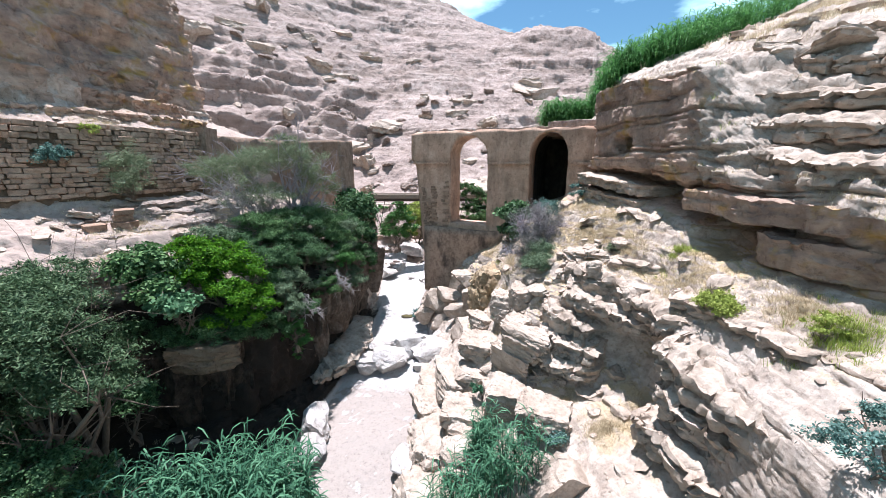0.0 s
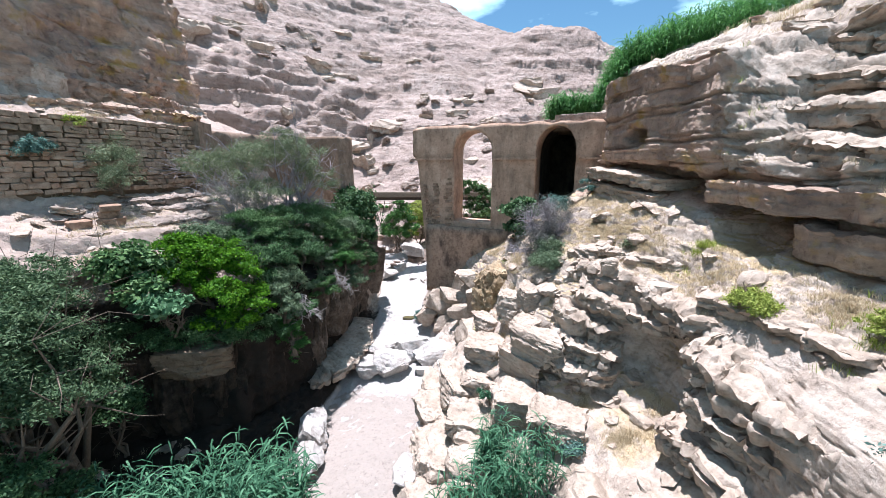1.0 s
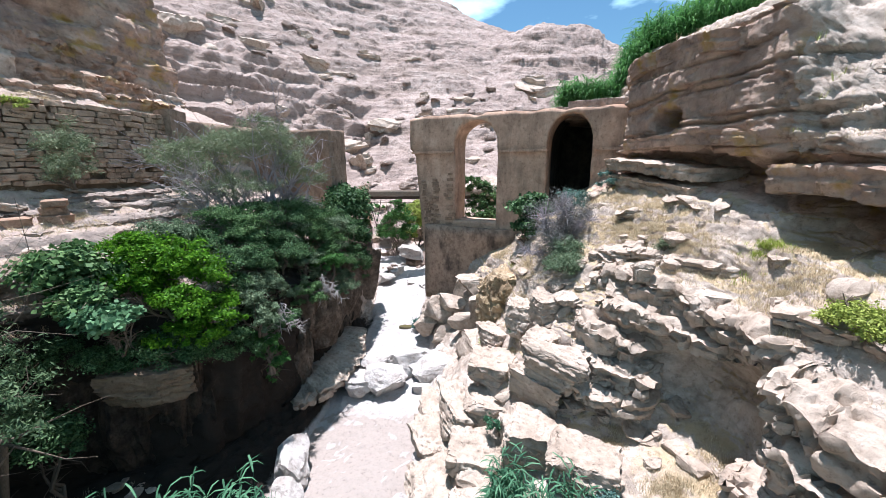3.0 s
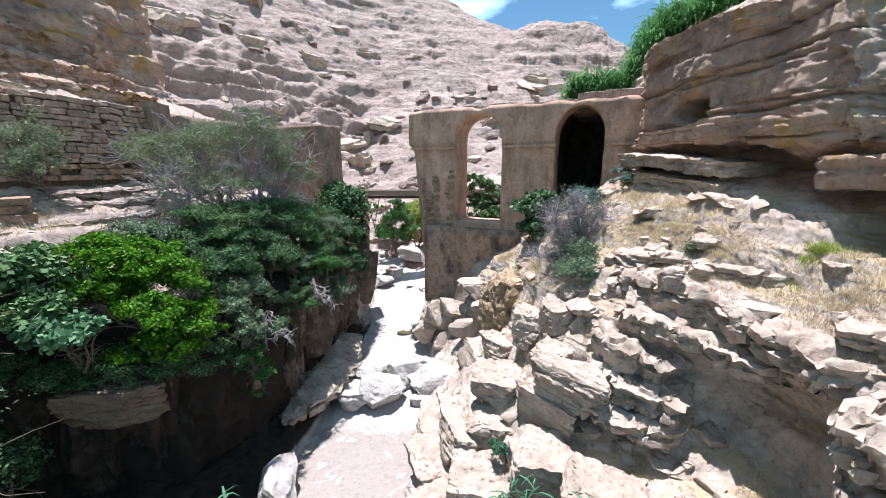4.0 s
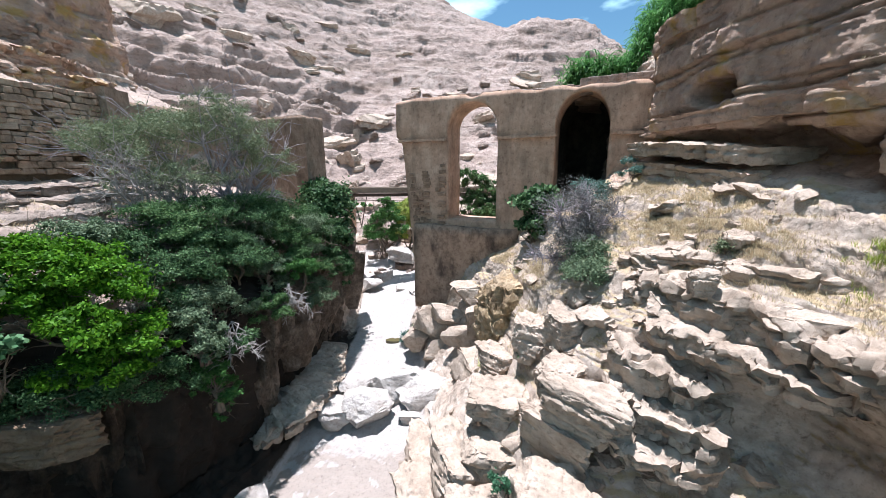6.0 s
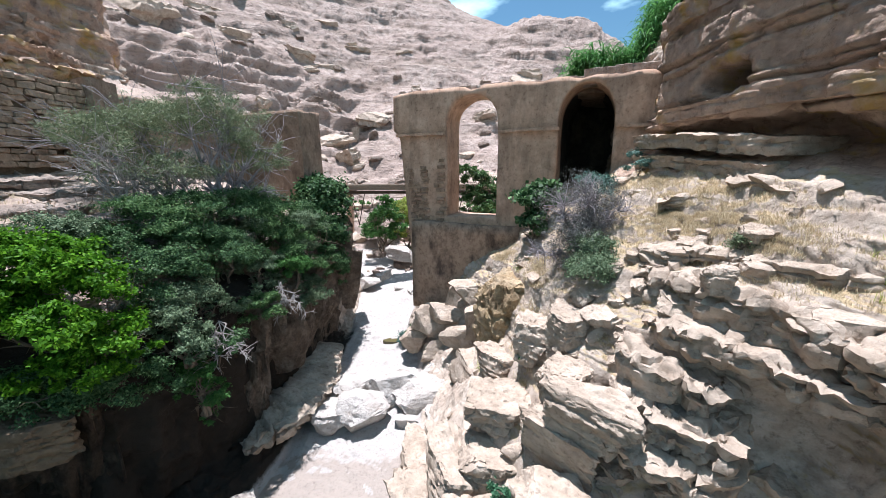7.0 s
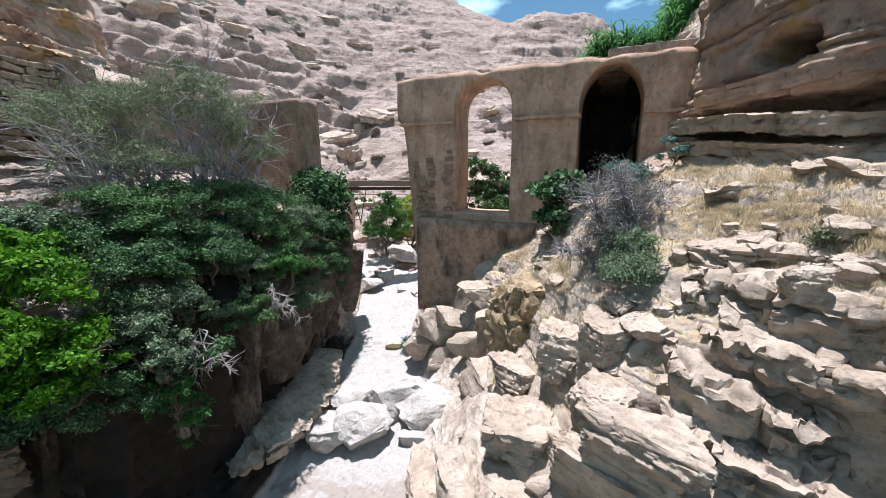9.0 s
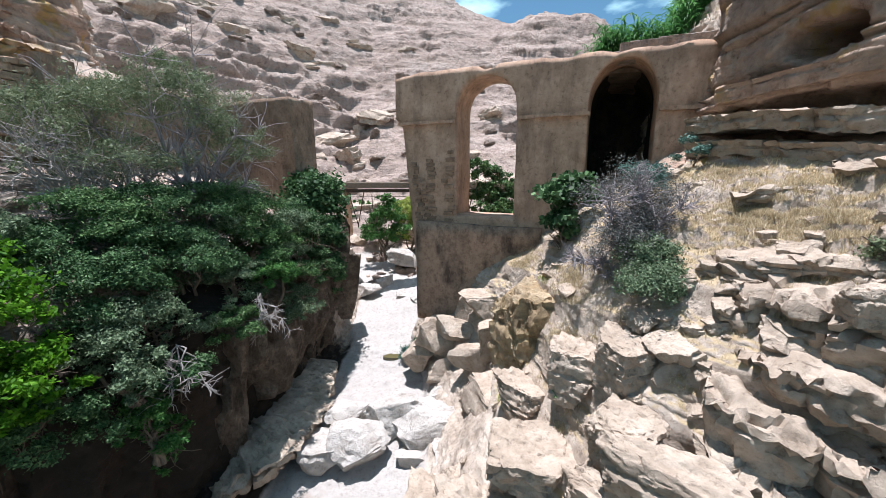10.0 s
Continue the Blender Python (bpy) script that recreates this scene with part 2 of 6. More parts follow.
M_beam = plain_material("weathered_beam", (0.17, 0.135, 0.10), (0.33, 0.27, 0.21), stretch=(1, 8, 8))
M_iron = plain_material("rusty_iron", (0.05, 0.04, 0.035), (0.10, 0.075, 0.06), rough=0.7)
L_dark = leaf_material("leaf_dark", (0.022, 0.055, 0.022), (0.06, 0.125, 0.05), (0.14, 0.24, 0.10))
L_mid = leaf_material("leaf_mid", (0.028, 0.07, 0.026), (0.075, 0.15, 0.052), (0.16, 0.265, 0.10))
L_olive = leaf_material("leaf_olive", (0.03, 0.06, 0.028), (0.07, 0.12, 0.055), (0.14, 0.20, 0.10))
L_sage = leaf_material("leaf_sage", (0.055, 0.09, 0.05), (0.125, 0.18, 0.10), (0.22, 0.29, 0.17))
L_fresh = leaf_material("leaf_fresh", (0.03, 0.09, 0.025), (0.06, 0.16, 0.04), (0.11, 0.24, 0.06))
L_lime = leaf_material("leaf_lime", (0.03, 0.09, 0.006), (0.07, 0.20, 0.012), (0.15, 0.33, 0.02), glow=0.4)
L_grey = leaf_material("leaf_grey", (0.095, 0.125, 0.065), (0.17, 0.21, 0.115), (0.27, 0.31, 0.19))
L_ash = leaf_material("leaf_ash", (0.09, 0.095, 0.085), (0.155, 0.155, 0.145), (0.24, 0.24, 0.22))
L_blue = leaf_material("leaf_blue", (0.06, 0.12, 0.10), (0.11, 0.20, 0.17), (0.18, 0.30, 0.24))
L_fig = leaf_material("leaf_fig", (0.055, 0.13, 0.06), (0.10, 0.21, 0.10), (0.18, 0.31, 0.16))
L_reed = leaf_material("leaf_reed", (0.025, 0.08, 0.042), (0.055, 0.15, 0.08), (0.12, 0.26, 0.145), glow=0.3)
L_hill = leaf_material("leaf_hill", (0.045, 0.13, 0.04), (0.085, 0.235, 0.062), (0.16, 0.36, 0.105), glow=0.4)
L_straw = leaf_material("leaf_straw", (0.40, 0.32, 0.20), (0.54, 0.45, 0.30), (0.66, 0.57, 0.41), glow=0.3)
L_yellow = leaf_material("leaf_yellow", (0.16, 0.20, 0.04), (0.28, 0.34, 0.07), (0.42, 0.48, 0.12), glow=0.3)
M_twig = plain_material("grey_twig", (0.20, 0.175, 0.185), (0.38, 0.345, 0.36), stretch=(6, 6, 1))

# ---- the ground: one sheet, lofted over contour lines that follow the gorge ----
YS = (-8, 4, 7, 9.5, 12, 14, 16, 18.5, 21, 24, 30)
BROW_YS = (-8, 4, 7, 9.5, 11.4, 14, 16, 18.2, 18.7, 21, 24, 30)
BANK_YS = (-8, 4, 7, 9.5, 11.2, 12.5, 13.4, 16, 18.5, 21, 24, 30)
BANK_R = (-8, 4, 7, 8.3, 8.8, 9.4, 10.7, 11.5, 12.2, 13.3, 14.5, 16, 18.5, 21, 24, 30)
# each line: columns to the next one, its x at the YS, its z (one, or at the YS)
LINES = [
    ("far_left", 10, (-60, -60, -60, -60, -60, -60, -60, -60, -60, -60, -60), 62),
    ("cliff_back", 16, (-30, -27, -26, -25, -24, -23, -21, -20, -19.5, -19.5, -24), (36, 36, 35, 34, 34, 33, 32, 31, 29, 26, 24)),
    ("cliff_brow", 110, (-26, -23, -22, -21, -19.5, -18.6, -17.8, -17, -16.2, -16, -21), (30, 30, 29, 28, 28, 27, 26, 25, 24, 21, 18)),
    ("cliff_foot", 14, (-26, -23, -21, -19.4, -17.8, -16.9, -16.2, -15.5, -14.8, -14.8, -19), (13.6, 13.4, 13.2, 13.2, 13.2, 13.2, 13.2, 13.2, 13.2, 13.2, 14)),
    ("wall_top", 10, (-25.5, -22.5, -20.3, -18.4, -17.0, -15.6, -14.2, -13.3, -12.9, -11.5, -9.5), (12.2, 12.2, 12.2, 12.2, 12.2, 12.2, 12.2, 12.2, 12.2, 12.0, 11)),
    ("wall_foot", 30, (-25.2, -22.2, -20, -18.1, -16.7, -15.3, -13.9, -13.0, -12.6, -11.2, -8.2), (9.6, 9.6, 9.6, 9.5, 9.4, 9.3, 9.2, 9.2, 9.2, 9.0, 7)),
    ("terrace", 36, (-15.5, -15.5, -15, -14.6, -13.0, -11.5, -10.4, -9.2, -8.2, -7.6, -7), (7.4, 7.4, 7.6, 7.7, 7.8, 8.0, 8.0, 8.0, 7.8, 7.4, 5.5)),
    ("bank_top", 44, (-14, -14, -13.6, -13.2, -12.3, -9.6, -7.3, -6.2, -5.6, -5.3, -5.0, -5.4), (5.6, 5.6, 5.6, 5.6, 5.6, 5.4, 5.2, 5.4, 5.3, 5.0, 4.6, 4.5), BANK_YS),
    ("bank_hollow", 26, (-14.6, -14.6, -14.2, -13.8, -12.8, -10.4, -8.0, -6.7, -6.0, -5.6, -5.3, -5.6), (1.6, 1.6, 1.5, 1.4, 1.2, 0.7, 0.5, 0.5, 0.6, 0.8, 1.4, 3.4), BANK_YS),
    ("pool_edge", 16, (-13.0, -13.0, -12.0, -11.0, -9.6, -8.0, -7.2, -5.9, -5.4, -5.2, -4.8, -5.0), (0.4, 0.4, 0.4, 0.4, 0.3, 0.2, 0.2, 0.3, 0.4, 0.6, 1.0, 2.4), BANK_YS),
    ("pool_under", 16, (-12.6, -12.6, -11.6, -10.6, -9.2, -7.6, -6.8, -5.8, -5.3, -5.1, -4.7, -5.0), (0.0, 0.0, 0.0, 0.0, 0.0, 0.0, 0.0, 0.1, 0.3, 0.5, 0.9, 2.0), BANK_YS),
    ("bed_left", 44, (-4.5, -4.6, -4.4, -4.6, -5.2, -5.6, -5.3, -4.7, -4.5, -4.2, -4.5), (-.5, -.5, -.4, -.4, -.4, -.4, -.35, .3, .5, .9, 2)),
    ("bed_right", 36, (-1.5, -1.2, -1.0, -.8, -1.0, -.9, -1.0, -1.0, -.9, -1.5, -1), (-.2, -.2, -.1, 0, 0, 0, .1, .55, .8, 1.3, 2.4)),
    ("right_low", 44, (2.6, 2.7, 2.8, 2.7, 2.6, 2.5, 1.6, 1.2, .8, .3, .2, .2, 1.0, -.1, -1.1, 1.5), (2, 2, 2.1, 2.2, 2.2, 2.2, 2.1, 2.1, 2, 2, 2, 2, 2.1, 2.3, 2.6, 3), BANK_R),
    ("cove_foot", 34, (4.8, 4.9, 5.3, 5.4, 5.8, 6.0, 5.7, 4.2, 3.3, 2.5, 2.25, 2.15, 2.0, 1.0, -.4, 2.5), (4.1, 4.1, 4.0, 3.8, 4.1, 4.2, 4.3, 4.2, 4.2, 4.1, 4.1, 4.2, 4.3, 4.2, 4.1, 4.2), BANK_R),
    ("cove_wall", 26, (5.1, 5.2, 5.7, 5.65, 6.3, 6.5, 6.4, 4.9, 3.7, 2.8, 2.5, 2.5, 2.3, 1.4, 0.2, 3), (5.3, 5.3, 5.3, 5.3, 5.3, 5.4, 5.4, 5.3, 5.2, 5.1, 5.1, 5.2, 5.2, 5.1, 5.0, 4.8), BANK_R),
    ("under_rim", 26, (5.2, 5.3, 5.75, 5.65, 5.75, 5.85, 5.6, 4.95, 4.3, 3.5, 3.0, 2.8, 2.6, 2.1, 1.6, 4.6), (6.1, 6.1, 6.1, 6.15, 6.2, 6.25, 6.25, 6.2, 6.1, 5.9, 5.9, 5.9, 5.9, 5.8, 5.6, 5.3), BANK_R),
    ("rim", 40, (5.5, 5.5, 5.95, 5.75, 5.8, 5.8, 5.7, 5.2, 4.85, 4.2, 3.5, 3.2, 3.0, 2.8, 2.6, 5), (6.55, 6.55, 6.5, 6.55, 6.85, 6.9, 6.9, 6.95, 6.95, 6.6, 6.6, 6.5, 6.4, 6.3, 6.1, 5.8), BANK_R),
    ("plateau", 44, (6.6, 6.6, 6.6, 6.5, 6.5, 6.5, 6.35, 6.2, 6.1, 5.6, 5.0, 4.2, 3.9, 4.2, 4.6, 8), (7.3, 7.3, 7.4, 7.5, 7.55, 7.6, 7.55, 7.65, 7.75, 7.7, 7.65, 7.6, 7.5, 7.4, 7.3, 7), BANK_R),
    ("cliff_base", 22, (9.4, 8.9, 8.05, 7.4, 7.35, 7.1, 6.5, 5.8, 7.3, 8.2, 11), (7.9, 7.9, 8.1, 8.4, 9.1, 9.15, 9.05, 8.9, 9, 9, 9)),
    ("undercut", 14, (9.6, 9.0, 8.2, 8.4, 8.9, 8.6, 8.3, 8.0, 7.6, 8.4, 11.5), (8.4, 8.4, 8.6, 8.9, 9.6, 9.9, 10.1, 10.1, 10.2, 10, 10)),
    ("lip", 16, (10, 9.3, 8.1, 7.4, 7.3, 7.3, 7.2, 7.1, 7.4, 8.4, 11.5), (9.2, 9.2, 9.6, 10.0, 10.3, 10.45, 10.5, 10.5, 10.7, 10.6, 10.5)),
    ("shelf", 54, (10.1, 9.4, 8.2, 7.3, 7.2, 7.2, 7.15, 7.1, 7.5, 8.5, 11.6), (9.9, 9.9, 10.2, 10.4, 10.7, 10.8, 10.8, 10.8, 11.2, 11.2, 11)),
    ("brow", 44, (11.4, 10.8, 9.7, 8.4, 7.3, 7.2, 7.15, 7.15, 7.4, 7.7, 8.7, 11.8), (10.6, 10.6, 10.9, 11.3, 13.4, 13.6, 13.7, 13.6, 12.6, 12.6, 12.6, 12.6), BROW_YS),
    ("upper", 30, (14, 13.4, 12.0, 10.6, 9.6, 9.2, 9, 9, 9.4, 9.8, 14), (12.6, 12.6, 13.0, 13.6, 14.3, 14.5, 14.6, 14.6, 15.2, 15.4, 15.6)),
    ("hill_right", 20, (24, 23, 22, 21, 20, 20, 20, 20, 20, 20, 24), (17, 17, 17.5, 18, 18.4, 18.6, 18.8, 18.8, 19, 19.2, 19.8)),
    ("far_right", 0, (70, 70, 70, 70, 70, 70, 70, 70, 70, 70, 70), 40),
]


def far_height(x, y):
    """The hillside that closes the valley."""
    z = np.interp(y, (30, 40, 48, 55, 60, 69, 82, 89, 110, 135, 300, 900), (2.5, 5, 7.5, 10.5, 13.5, 18.5, 29.5, 36.0, 52, 50, 40, 30))
    side = np.maximum(0, -x - 12.5) * 0.6 + np.maximum(0, x - 14) * 0.35 * (1 - smooth(50, 80, y))
    far = smooth(88, 108, y)
    crest = np.interp(x, (-300, -60, 0, 16, 45, 90, 300), (30, 20, 0, -6.5, -13.5, -18, -20))
    z = z + side * (1 - far) + crest * far
    knob = 4.0 * np.exp(-(((x - 25) / 9) ** 4) - ((y - 88) / 7) ** 2) - np.maximum(0, x - 36) * 0.7 * smooth(70, 86, y) * (1 - far)
    return z + knob * (1 - smooth(140, 200, y))


rows_y = np.concatenate([np.arange(-8, 3, 0.4), np.arange(3, 25, 0.08), np.arange(25, 34, 0.25), np.arange(34, 116, 0.3), (120, 130, 150, 200, 300, 500, 900)])
STATIONS = [line[4] if len(line) > 4 else YS for line in LINES]
knots_x = np.array([np.interp(rows_y, ys, line[2]) for ys, line in zip(STATIONS, LINES)])
knots_z = np.array([np.interp(rows_y, ys, line[3] if isinstance(line[3], tuple) else [line[3]] * len(ys)) for ys, line in zip(STATIONS, LINES)])
span, along = [], []
for n, line in enumerate(LINES[:-1]):
    span += [n] * line[1]
    along += list(np.arange(line[1]) / line[1])
span, along = np.array(span + [len(LINES) - 2]), np.array(along + [1.0])
# where each line stands on one scale across the gorge: 9 to 10 the stream bed, 13 the rim, 15 the cliff's foot
MARKS = np.array([*range(9), 8.4, 8.7, 9, 10, 11, 12, 12.4, 12.7, 13, *range(14, 23)], float)
GX = knots_x[span] * (1 - along)[:, None] + knots_x[span + 1] * along[:, None]
GZ = knots_z[span] * (1 - along)[:, None] + knots_z[span + 1] * along[:, None]
GX, GZ = GX.T, GZ.T
GY = np.repeat(rows_y[:, None], GX.shape[1], 1)
col = np.linspace(0, 1, GX.shape[1])
far_x = np.interp(col, (0, 0.04, 0.14, 0.86, 0.96, 1), (-700, -130, -52, 52, 130, 700))
blend = smooth(29, 44, rows_y)[:, None]
GX = GX * (1 - blend) + far_x[None] * blend
GZ = GZ * (1 - blend) + far_height(GX, GY) * blend
NR, NC = GX.shape
P = np.stack([GX, GY, GZ], -1)
seg = np.repeat((MARKS[span] * (1 - along) + MARKS[span + 1] * along)[None], NR, 0)


def sheet_normals(P):
    n = np.cross(np.gradient(P, axis=1), np.gradient(P, axis=0))
    return n / np.maximum(np.linalg.norm(n, axis=-1, keepdims=True), 1e-9)


# hollows in the right-hand cliff: centre y, z, half sizes, depth
for cy, cz, ry, rz, deep in ((15.42, 11.42, 0.78, 0.42, 2.2), (9.9, 8.8, 0.9, 0.6, 1.0)):
    on = (seg > 14.6) & (seg < 19.2)
    d = np.sqrt(((P[..., 1] - cy) / ry) ** 2 + ((P[..., 2] - cz) / rz) ** 2)
    P[..., 0] += on * deep * smooth(1.08, 0.82, d)
N = sheet_normals(P)
flat = P.reshape(-1, 3)
steep = 1 - np.abs(N[..., 2]).ravel()
s_ = seg.ravel()
near = 1 - blend.repeat(NC, 1).ravel()
in_bed = smooth(8.6, 9.0, s_) * (1 - smooth(10.0, 10.4, s_)) * near
in_bed = np.maximum(in_bed, 0)
rocky = 1 - 0.92 * in_bed
warp = flat + 0.5 * np.stack([vnoise(flat * 0.7, 5), vnoise(flat * 0.7, 6), 0.4 * vnoise(flat * 0.7, 7)], -1)
tilted = warp @ np.array([[1, 0, 0.07], [0, 1, 0.05], [0, 0, 1]]).T
block = cells(tilted * np.array([0.55, 0.6, 1.7]), 3) * 0.5 + cells(tilted * np.array([1.1, 1.2, 3.6]) + 9.1, 4) * 0.3
lump = fbm(flat * 0.45, 4, 11)
fine = fbm(flat * 2.1, 4, 21)
big = fbm(flat * np.array([0.11, 0.11, 0.3]), 4, 31)
sideways = N.reshape(-1, 3) * np.array([1, 1, 0])
sideways /= np.maximum(np.linalg.norm(sideways, axis=1, keepdims=True), 0.15)


def ledges(p, height, warp_by, strength):
    """Stepped beds: how far to lift a point, and how far its lip juts out."""
    k = (p[:, 2] + 0.07 * p[:, 0] + 0.05 * p[:, 1] + warp_by) / height
    bed = np.floor(k)
    f = k - bed
    across = p / height * 0.55 + 0.35 * np.stack([vnoise(p / height * 0.8, 15), vnoise(p / height * 0.8, 16), 0 * f], -1)
    piece = 0.5 + 0.5 * vnoise(np.stack([across[:, 0], across[:, 1], bed * 3.7], -1), 17)
    step_up = smooth(0.42 + 0.2 * piece, 0.93, f) - f
    jut = (smooth(0.55, 0.97, f) * (1 - smooth(0.97, 1.0, f)) + (1 - smooth(0.0, 0.12, f))) * (0.2 + 1.5 * piece)
    return step_up * height * strength, jut * height * strength


on_right = smooth(10.3, 11.0, s_) * (1 - smooth(14.9, 15.3, s_))
on_upper = smooth(19.1, 19.5, s_)
on_left = smooth(4.9, 5.2, s_) * (1 - smooth(6.6, 6.9, s_)) + smooth(0.9, 1.1, s_) * (1 - smooth(3.0, 3.1, s_))
bedded = near * np.clip(on_right + on_upper + on_left, 0, 1) * (1 - 0.55 * on_right * smooth(8.6, 7.6, flat[:, 1]))
bedded = bedded * (1 - 0.68 * on_right)
hard = 0.45 + 0.55 * smooth(-0.25, 0.25, fbm(flat * np.array([0.45, 0.45, 0.45]), 3, 81))
up1, out1 = ledges(flat, 1.0, 0.55 * lump + 0.12 * block, bedded * hard)
up2, out2 = ledges(flat, 0.36, 0.7 * lump + 0.14 * block + 0.1 * fine, bedded * (1.3 - hard) * 0.8)
up3, out3 = ledges(flat, 3.4, 4.5 * big + 1.0 * fbm(flat * 0.3, 3, 91), (1 - near) * smooth(-0.2, 0.2, fbm(flat * 0.05, 3, 95)) * (0.25 + 0.75 * smooth(36, 24, flat[:, 2])))
up4, out4 = ledges(flat, 1.1, 3.0 * big + 0.5 * fbm(flat * 0.5, 3, 97), (1 - near) * 0.28)
massive = near * (smooth(15.8, 16.2, s_) * (1 - smooth(19.1, 19.4, s_)) + smooth(1.7, 2.0, s_) * (1 - smooth(3.0, 3.2, s_)))
slabs = cells(tilted * np.array([0.35, 0.42, 0.8]) + 3.3, 23) * 0.55 + cells(tilted * np.array([0.8, 0.9, 1.9]) + 1.7, 24) * 0.3
seam = np.abs(np.mod(tilted[:, 2] * 0.95 + 0.25 * vnoise(flat * 0.3, 25), 1.0) - 0.5)
right_face = near * smooth(16.6, 17.0, s_) * (1 - smooth(18.95, 19.1, s_)) * smooth(10.8, 11.6, flat[:, 1]) * (1 - smooth(18.2, 18.6, flat[:, 1]))
rocky = rocky * (1 - 0.72 * right_face)
course_z = tilted[:, 2] * 1.25 + 0.12 * vnoise(flat * 0.5, 65)
course_no = np.floor(course_z)
course_y = flat[:, 1] * 0.62 + 2.3 * hashed(course_no, course_no * 0, course_no * 0, 66) + 0.1 * vnoise(flat * 0.9, 67)
joints = 1 - smooth(0.0, 0.055, np.minimum(course_z % 1.0, 1 - course_z % 1.0))
joints = np.maximum(joints, 0.7 * (1 - smooth(0.0, 0.03, np.minimum(course_y % 1.0, 1 - course_y % 1.0))))
set_back = hashed(np.floor(course_y), course_no, course_no * 0, 68)
bank_face = near * smooth(6.9, 7.1, s_) * (1 - smooth(8.6, 9.0, s_))
disp = massive * ((0.30 - 0.17 * right_face - 0.12 * (s_ < 4)) * slabs - 0.20 * (1 - smooth(0.0, 0.05, seam)) + 1.5 * fbm(flat * np.array([0.2, 0.2, 0.42]), 3, 27) * (s_ < 4))
disp = disp + right_face * (0.16 * set_back - 0.11 * joints)
disp = disp + bank_face * (0.5 * fbm(flat * np.array([0.9, 0.9, 0.35]), 4, 29) + 0.25 * fbm(flat * np.array([2.4, 2.4, 0.7]), 3, 30))
crevice = 1 - smooth(0.0, 0.10, np.abs(fbm(warp * np.array([1.5, 1.5, 2.6]), 3, 45)))
crevice2 = 1 - smooth(0.0, 0.12, np.abs(fbm(warp * np.array([3.3, 3.3, 6.0]), 3, 46)))
calm = 1 - 0.55 * smooth(10.2, 10.8, s_) * (1 - smooth(13.4, 14.4, s_))
disp = disp - near * rocky * calm * (0.10 * crevice + 0.03 * crevice2)
disp = disp + near * rocky * (0.14 * lump + 0.17 * (1 - 0.6 * on_right) * block * (0.30 + 0.70 * np.minimum(1, steep * 2)) + calm * (0.14 * fine + 0.08 * fbm(flat * 6.0, 3, 43))) + in_bed * (0.26 * fbm(flat * 0.7, 4, 41) + 0.14 * np.abs(fbm(flat * 2.0, 4, 42)))
disp = disp + (1 - near) * (1.6 * big + 0.7 * fbm(flat * 0.35, 4, 51) + 0.3 * fbm(flat * 1.1, 3, 55) + 0.15 * fbm(flat * 2.3, 2, 57))
flat = flat + np.array([0, 0, 1.0]) * ((0.5 + 0.3 * on_right) * up1 + 0.5 * up2 + 0.7 * up3 + 0.6 * up4)[:, None] + sideways * (0.11 * out1 + 0.13 * out2 + 0.22 * out3 + 0.15 * out4)[:, None]
P = (flat + N.reshape(-1, 3) * disp[:, None]).reshape(NR, NC, 3)
idx = np.arange(NR * NC).reshape(NR, NC)
quads = np.stack([idx[:-1, :-1], idx[:-1, 1:], idx[1:, 1:], idx[1:, :-1]], -1).reshape(-1, 4)
ground_me = raw_mesh("ground", P.reshape(-1, 3), quads)
N2 = sheet_normals(P)[..., 2].ravel()
pz = P.reshape(-1, 3)
patch = fbm(pz * np.array([0.5, 0.5, 0.2]), 4, 61)
zone_pale = np.clip(in_bed * 1.0, 0, 1)
zone_straw = near * smooth(0.55, 0.85, N2) * np.maximum(np.maximum(smooth(12.9, 13.8, s_) * (1 - smooth(15.2, 15.6, s_)) * 0.72, smooth(11.2, 11.6, s_) * (1 - smooth(12.9, 13.3, s_)) * 0.55), smooth(19.4, 20.5, s_) * 0.35) + near * smooth(0.5, 0.8, N2) * (smooth(2.9, 3.3, s_) * (1 - smooth(4.2, 4.6, s_)) * 0.3 + smooth(5.1, 5.5, s_) * (1 - smooth(6.0, 6.6, s_)) * 0.45)
zone_straw = zone_straw * smooth(-0.35, 0.12, patch) * (1 - 0.6 * smooth(9.0, 8.0, pz[:, 1]) * (s_ > 10.5))
zone_scree = smooth(0.3, 0.7, 1 - near) * (0.42 + 0.35 * smooth(0.4, 0.75, N2)) + near * 0.5 * (smooth(2.9, 3.2, s_) * (1 - smooth(4.0, 4.4, s_)) + smooth(4.9, 5.2, s_) * (1 - smooth(6.6, 6.9, s_)))
# Mask that paints shade onto the left bank below its shrubs.
zone_bank_shade = near * smooth(6.55, 6.9, s_) * (1 - smooth(8.8, 9.0, s_)) * 0.8 * smooth(26, 22, pz[:, 1])
zone_mud = in_bed * smooth(17.2, 15.6, pz[:, 1] + 0.9 * patch) * smooth(0.9, 0.97, N2)
for key, values in (("pale", zone_pale), ("mud", zone_mud), ("straw", zone_straw), ("scree", zone_scree), ("bank_shade", zone_bank_shade)):
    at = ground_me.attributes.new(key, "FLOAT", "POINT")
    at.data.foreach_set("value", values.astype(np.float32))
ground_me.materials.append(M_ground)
ground_me.materials.append(M_cliff)
ground_me.materials.append(M_hill)
s_face = 0.5 * (seg[:-1, :-1] + seg[1:, 1:]).ravel() + 0.10 * vnoise(0.25 * (pz[quads[:, 0]] + pz[quads[:, 1]] + pz[quads[:, 2]] + pz[quads[:, 3]]), 63)
y_face = pz[quads[:, 0], 1]
